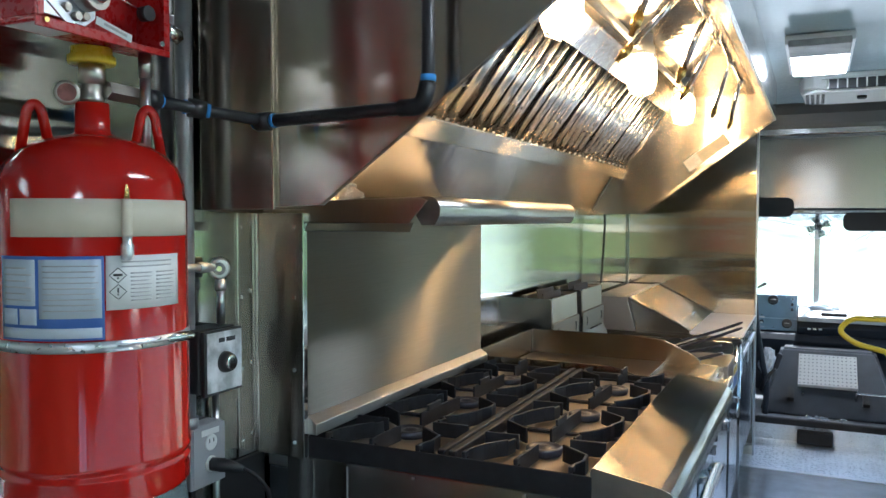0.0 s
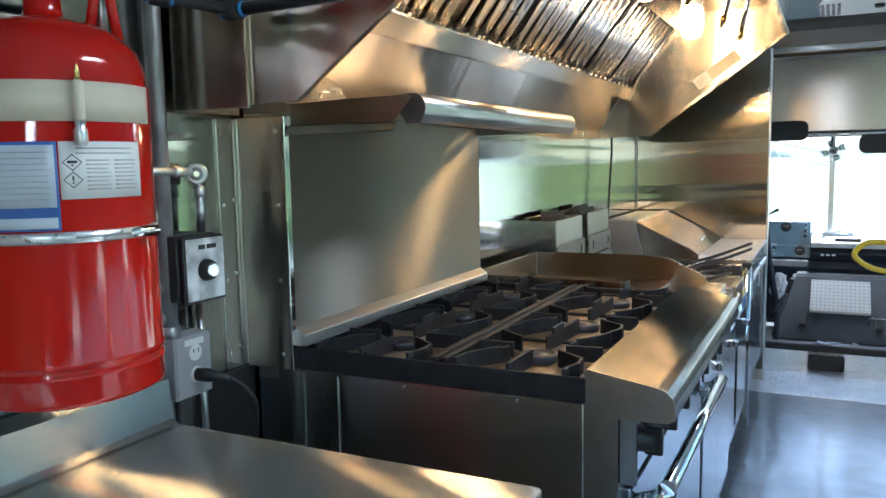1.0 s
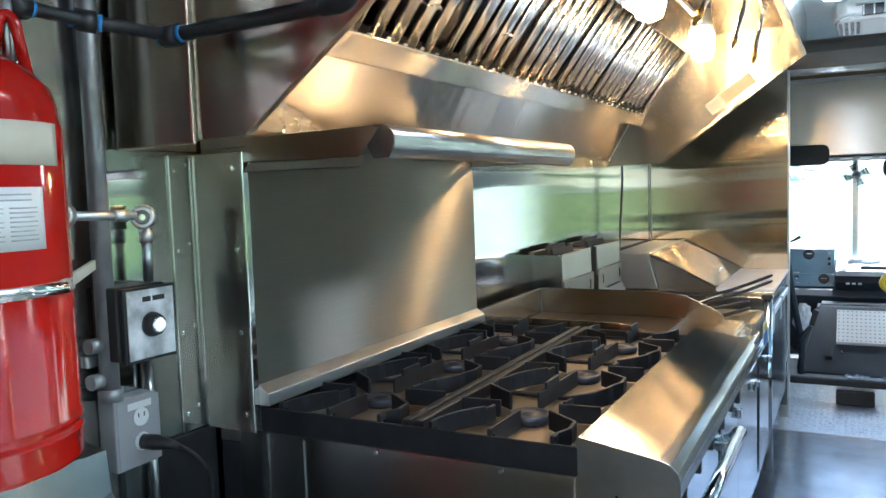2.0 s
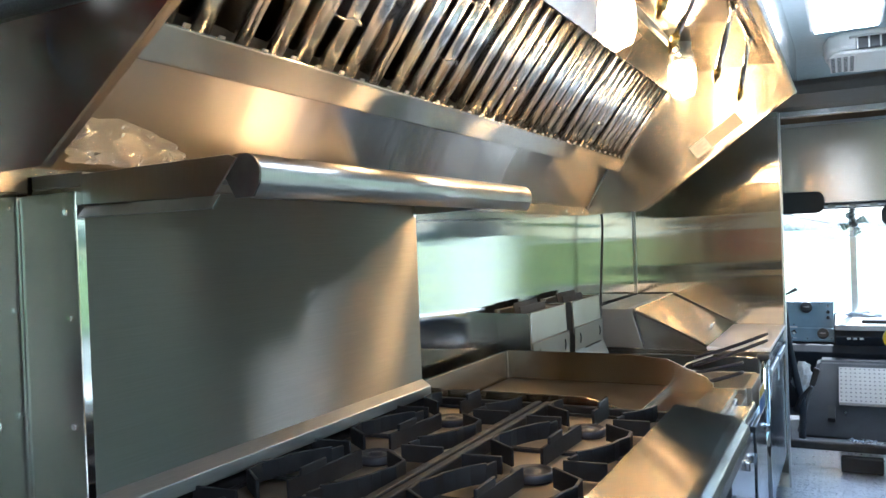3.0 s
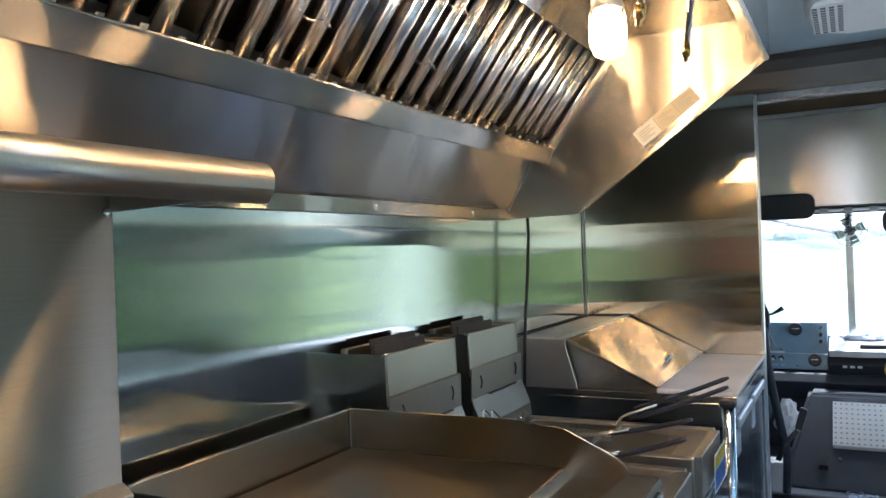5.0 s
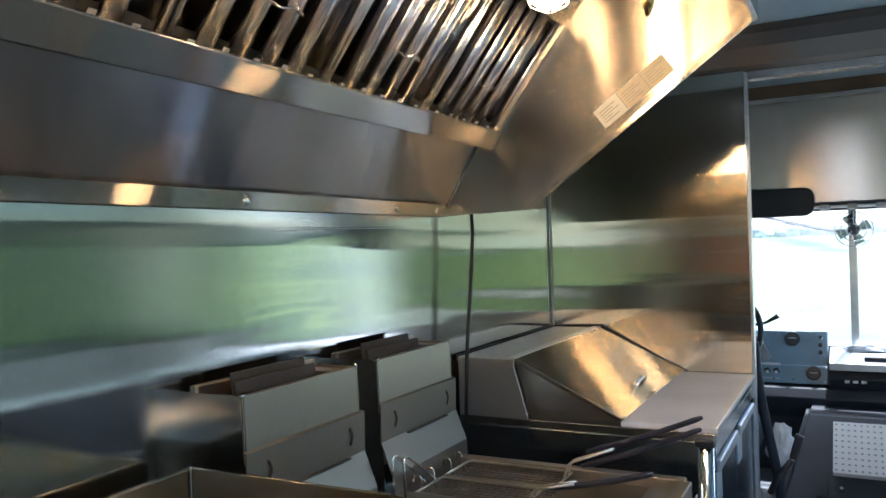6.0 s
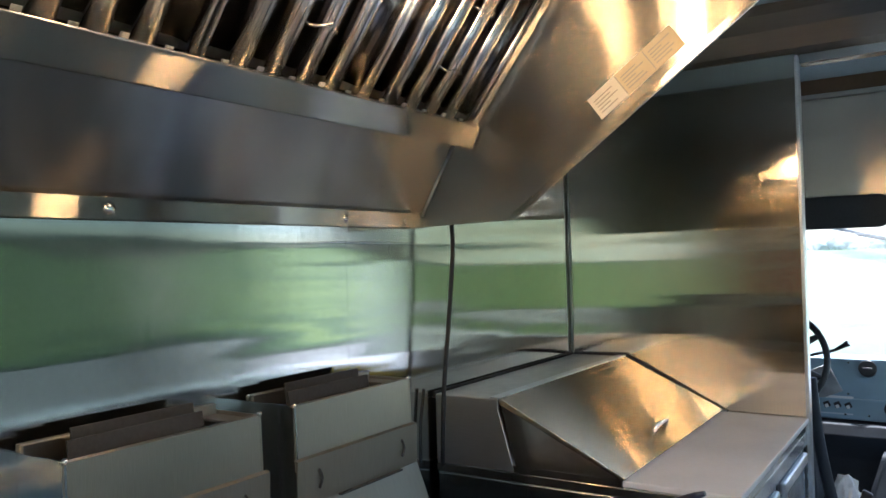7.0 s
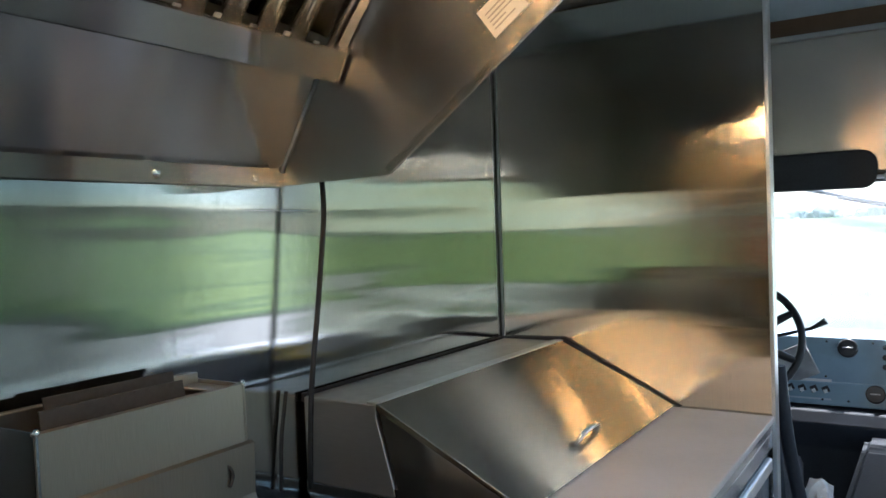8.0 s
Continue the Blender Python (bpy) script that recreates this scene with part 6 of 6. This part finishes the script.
part("top_shelf", prism(B(), [(6.165, 0.6405), (YF - 0.0415, 0.6405), (YF - 0.0415, 0.715), (6.30, 0.705), (6.165, 0.675)], "x", 0.052, XR - 0.003, 0.006), DASH_TOP, db, "pale grey shelf under the windscreen")
part("vent_slot", box(B(), 0.20, 0.36, 6.200, 6.255, 0.684, 0.704, 0.004), BLACK, db)
part("vent_slot", box(B(), 0.52, 0.70, 6.200, 6.255, 0.684, 0.704, 0.004), BLACK, db)
for k in range(3):
    part("switch", box(B(), 0.115 + 0.035 * k, 0.137 + 0.035 * k, 6.160, 6.172, 0.585, 0.597, 0.002), IVORY, db)
ip = thing("instrument_panel", (-0.17, 6.33, 0.56), "blue-grey instrument panel with black round vents", "dashboard")
ipp = part("body", prism(B(), [(6.345, 0.806), (6.38, 0.812), (YF - 0.0415, 0.812), (YF - 0.0415, 0.7155), (6.40, 0.6405), (6.275, 0.6405), (6.255, 0.556), (6.268, 0.552)], "x", -0.60, 0.044, 0.005), DASH, ip)


def ippt(x, z, d=0.0):
    t = (z - 0.554) / (0.808 - 0.554)
    return Vector((x, 6.262 + 0.084 * t - 0.008 - d * 0.95, z + d * 0.3))


for x, z, r in ((-0.115, 0.768, 0.036), (-0.02, 0.606, 0.034)):
    v = part("round_vent", tube(B(), [ippt(x, z, -0.004), ippt(x, z, 0.010), ippt(x, z, 0.014)], [r, r, r * 0.86], 20), BLACK, ip, "black round air vent")
    part("vane", tube(B(), [ippt(x - r * 0.5, z, 0.016), ippt(x + r * 0.5, z, 0.016)], 0.003, 6), GALV, v)
for k in range(3):
    sk = part("dial_knob", tube(B(), [ippt(0.012, 0.775 - 0.035 * k, -0.002), ippt(0.012, 0.775 - 0.035 * k, 0.016)], [0.011, 0.009], 12), BLACK if k else CHROME, ip)
for k in range(4):
    s = part("rocker_switch", tube(B(), [ippt(-0.315 + 0.042 * k, 0.612, -0.002), ippt(-0.315 + 0.042 * k, 0.612, 0.008)], [0.019, 0.017], 4), BLACK, ip)
    part("paddle", tube(B(), [ippt(-0.315 + 0.042 * k, 0.605, 0.008), ippt(-0.315 + 0.042 * k, 0.605, 0.013)], [0.010, 0.009], 4), IVORY, s)
for x, z in ((-0.19, 0.79), (-0.19, 0.66), (-0.03, 0.79), (-0.20, 0.575), (-0.11, 0.575), (0.03, 0.575)):
    part("screw", tube(B(), [ippt(x, z, -0.001), ippt(x, z, 0.003)], 0.0045, 8), CHROME, ip)
part("label_strip", prism(B(), [tuple(ippt(0, 0.640, 0.0))[1:], tuple(ippt(0, 0.640, 0.002))[1:], tuple(ippt(0, 0.650, 0.002))[1:], tuple(ippt(0, 0.650, 0.0))[1:]], "x", -0.335, -0.170), PAPER, ip, "white printed strip")
part("label_strip", prism(B(), [tuple(ippt(0, 0.574, 0.0))[1:], tuple(ippt(0, 0.574, 0.002))[1:], tuple(ippt(0, 0.580, 0.002))[1:], tuple(ippt(0, 0.580, 0.0))[1:]], "x", -0.335, -0.170), PRINT_PALE, ip)
part("gauge_window", tube(B(), [ippt(-0.30, 0.70, -0.002), ippt(-0.30, 0.70, 0.006)], [0.095, 0.090], 4), GALV, ip, "grey gauge cluster")

sw = thing("steering_wheel", (-0.43, 5.92, 0.85), "large dark steering wheel", "steering wheel")
WC = Vector((-0.425, 5.92, 0.845))
WU, WV = Vector((1, 0, 0)), Vector((0, 0.35, 0.937))
bm = B()
tube(bm, [WC + WU * 0.205 * math.cos(a) + WV * 0.205 * math.sin(a) for a in [k * math.tau / 40 for k in range(40)]], 0.0135, 10, True)
part("rim", bm, BLACK, sw)
for a in (0.55, -0.35, 2.6, -2.8):
    part("spoke", tube(B(), [WC + Vector((0, 0.02, 0)), WC + (WU * math.cos(a) + WV * math.sin(a)) * 0.20], [0.022, 0.012], 8), BLACK, sw)
part("hub", tube(B(), [WC + Vector((0, -0.02, 0.008)), WC + Vector((0, 0.03, -0.012))], 0.05, 18), BLACK, sw)
part("column", tube(B(), [WC + Vector((0, 0.03, -0.012)), (-0.425, 6.25, 0.66)], 0.035, 14), BLACK, sw)
part("stalk", tube(B(), [WC + Vector((0.0, 0.06, -0.02)), (-0.20, 5.98, 0.885), (-0.165, 5.985, 0.905), (-0.150, 5.985, 0.915)], [0.006, 0.006, 0.010, 0.013], 8), BLACK, sw, "turn signal stalk")

# engine cover with the pale filter pad
ec = thing("engine_cover", (0.28, 5.8, 0.13), "black moulded engine cover between the seats", "engine cover")
bm = B()
lo = [(-0.15, 5.46), (0.64, 5.46), (0.64, 6.215), (-0.15, 6.215)]
hi = [(-0.045, 5.99), (0.53, 5.99), (0.53, 6.165), (-0.045, 6.165)]
v0, v1 = [bm.verts.new((*p, 0.1305)) for p in lo], [bm.verts.new((*p, 0.475)) for p in hi]
bm.faces.new(v0[::-1])
bm.faces.new(v1)
for i in range(4):
    bm.faces.new((v0[i], v0[(i + 1) % 4], v1[(i + 1) % 4], v1[i]))
bmesh.ops.bevel(bm, geom=list(bm.edges), offset=0.02, segments=3, affect="EDGES")
part("shell", bm, COVER, ec)


def ecpt(x, s, d):
    """A point on the cover's sloping face: s from its foot to its top, d out from it."""
    return Vector((x, 5.46 + 0.53 * s - d * 0.545, 0.1305 + 0.3445 * s + d * 0.838))


def ecslab(bm, x0, x1, s0, s1, d0, d1):
    vs = [bm.verts.new(ecpt(x, s, d)) for d in (d0, d1) for x, s in ((x0, s0), (x1, s0), (x1, s1), (x0, s1))]
    for f in ((0, 1, 2, 3), (7, 6, 5, 4), (0, 4, 5, 1), (1, 5, 6, 2), (2, 6, 7, 3), (3, 7, 4, 0)):
        bm.faces.new([vs[i] for i in f])
    return bm


pad = part("vent_panel", ecslab(B(), 0.068, 0.412, 0.42, 0.885, 0.001, 0.022), IVORY, ec, "white perforated vent panel")
bm = B()
for i in range(14):
    for j in range(9):
        x, s = 0.068 + 0.344 * (i + 0.5) / 14, 0.42 + 0.465 * (j + 0.5) / 9
        ecslab(bm, x - 0.0045, x + 0.0045, s - 0.0065, s + 0.0065, 0.0221, 0.0232)
tagged(part("perforation", bm, GALV, pad), kind="stuff")
for x in (0.03, 0.455):
    part("latch", ecslab(B(), x - 0.018, x + 0.018, 0.20, 0.36, 0.001, 0.03), BLACK, ec)
part("handle", tube(B(), bend([ecpt(0.40, 0.28, 0.0), ecpt(0.40, 0.30, 0.05), ecpt(0.60, 0.30, 0.05), ecpt(0.60, 0.28, 0.0)], 0.02, 4), 0.008, 8), CHROME, ec)
part("knob", tube(B(), [ecpt(0.10, 0.30, 0.001), ecpt(0.10, 0.30, 0.02)], 0.008, 8), CHROME, ec)
ch = thing("loose_chain", (0.24, 5.40, 0.141), "small heap of bright metal chain on the cab step", "chain")
rnd = random.Random(11)
for k in range(34):
    c = Vector((rnd.uniform(0.12, 0.34), rnd.uniform(5.345, 5.40), 0.146 + rnd.uniform(0, 0.012)))
    a, e = rnd.uniform(0, 6.28), rnd.uniform(-0.7, 0.7)
    u, v = Vector((math.cos(a), math.sin(a), 0)), Vector((-math.sin(a) * math.cos(e), math.cos(a) * math.cos(e), math.sin(e)))
    part("link", tube(B(), [c + u * 0.011 * math.cos(t * math.tau / 8) + v * 0.006 * math.sin(t * math.tau / 8) for t in range(8)], 0.0022, 5, True), CHROME, ch)
solo("floor_pedal", box(B(), 0.075, 0.270, 5.285, 5.3345, 0.0025, 0.085, 0.008), RUBBER, "black step block before the engine cover", "step")

hr = thing("grab_rail", (0.5, 5.6, 0.13), "bright yellow tubular grab rail in the cab", "rail")
part("tube", tube(B(), bend([(0.95, 5.60, 0.745), (0.36, 5.60, 0.745), (0.29, 5.60, 0.665), (0.38, 5.60, 0.590), (0.56, 5.60, 0.548), (0.585, 5.60, 0.50), (0.585, 5.60, 0.1305)], 0.07, 6), 0.017, 12), YELLOW, hr)

# driver's seat edge with a plastic bag and belt buckle behind the partition
st = thing("driver_seat", (-0.45, 5.35, 0.131), "dark grey driver's seat seen past the partition", "seat")
bm = B()
prism(bm, [(-0.70, 0.42), (-0.185, 0.42), (-0.165, 0.50), (-0.185, 0.84), (-0.25, 0.93), (-0.64, 0.93), (-0.70, 0.84)], "y", 5.165, 5.27, 0.025)
part("backrest", bm, COVER, st)
part("cushion", box(B(), -0.70, -0.19, 5.272, 5.70, 0.40, 0.52, 0.03), COVER, st)
part("pedestal", box(B(), -0.62, -0.28, 5.39, 5.66, 0.131, 0.3995, 0.01), BLACK, st)
bm = B()
tube(bm, bend([(-0.165, 5.12, 0.90), (-0.150, 5.13, 0.70), (-0.115, 5.14, 0.50), (-0.09, 5.15, 0.36), (-0.10, 5.16, 0.20)], 0.12, 6), 0.017, 10)
part("belt_sleeve", bm, COVER, st, "grey belt sleeve curving down")
part("buckle", prism(B(), [(-0.058, 0.485), (-0.030, 0.480), (-0.004, 0.566), (-0.032, 0.578)], "y", 5.10, 5.122, 0.006), BLACK, st, "black belt buckle on a stalk")
part("stalk", tube(B(), [(-0.126, 5.13, 0.345), (-0.095, 5.12, 0.42), (-0.046, 5.112, 0.4795)], [0.012, 0.011, 0.010], 8), BLACK, st)
bm = B()
bmesh.ops.create_icosphere(bm, subdivisions=3, radius=1.0)
for v in bm.verts:
    k = 1 + 0.35 * noise.noise(v.co * 2.6) + 0.18 * noise.noise(v.co * 6.5)
    v.co = Vector((v.co.x * 0.046 * k - 0.093 + 0.25 * v.co.z * 0.04, v.co.y * 0.04 * k + 5.20, v.co.z * 0.082 * k + 0.505))
solo("plastic_bag", bm, PLASTIC_BAG, "crumpled clear plastic bag beside the seat", "bag")

bm = B()
bmesh.ops.create_icosphere(bm, subdivisions=3, radius=1.0)
for v in bm.verts:
    k = 1 + 0.4 * noise.noise(v.co * 3.1) + 0.2 * noise.noise(v.co * 7.0)
    v.co = Vector((v.co.x * 0.10 * k + 0.22, v.co.y * 0.035 * k + 6.36, max(0.0, v.co.z) * 0.030 * k + 0.713))
solo("dash_cloth", bm, PRINT_PALE, "crumpled pale blue cloth on the dashboard shelf", "cloth")
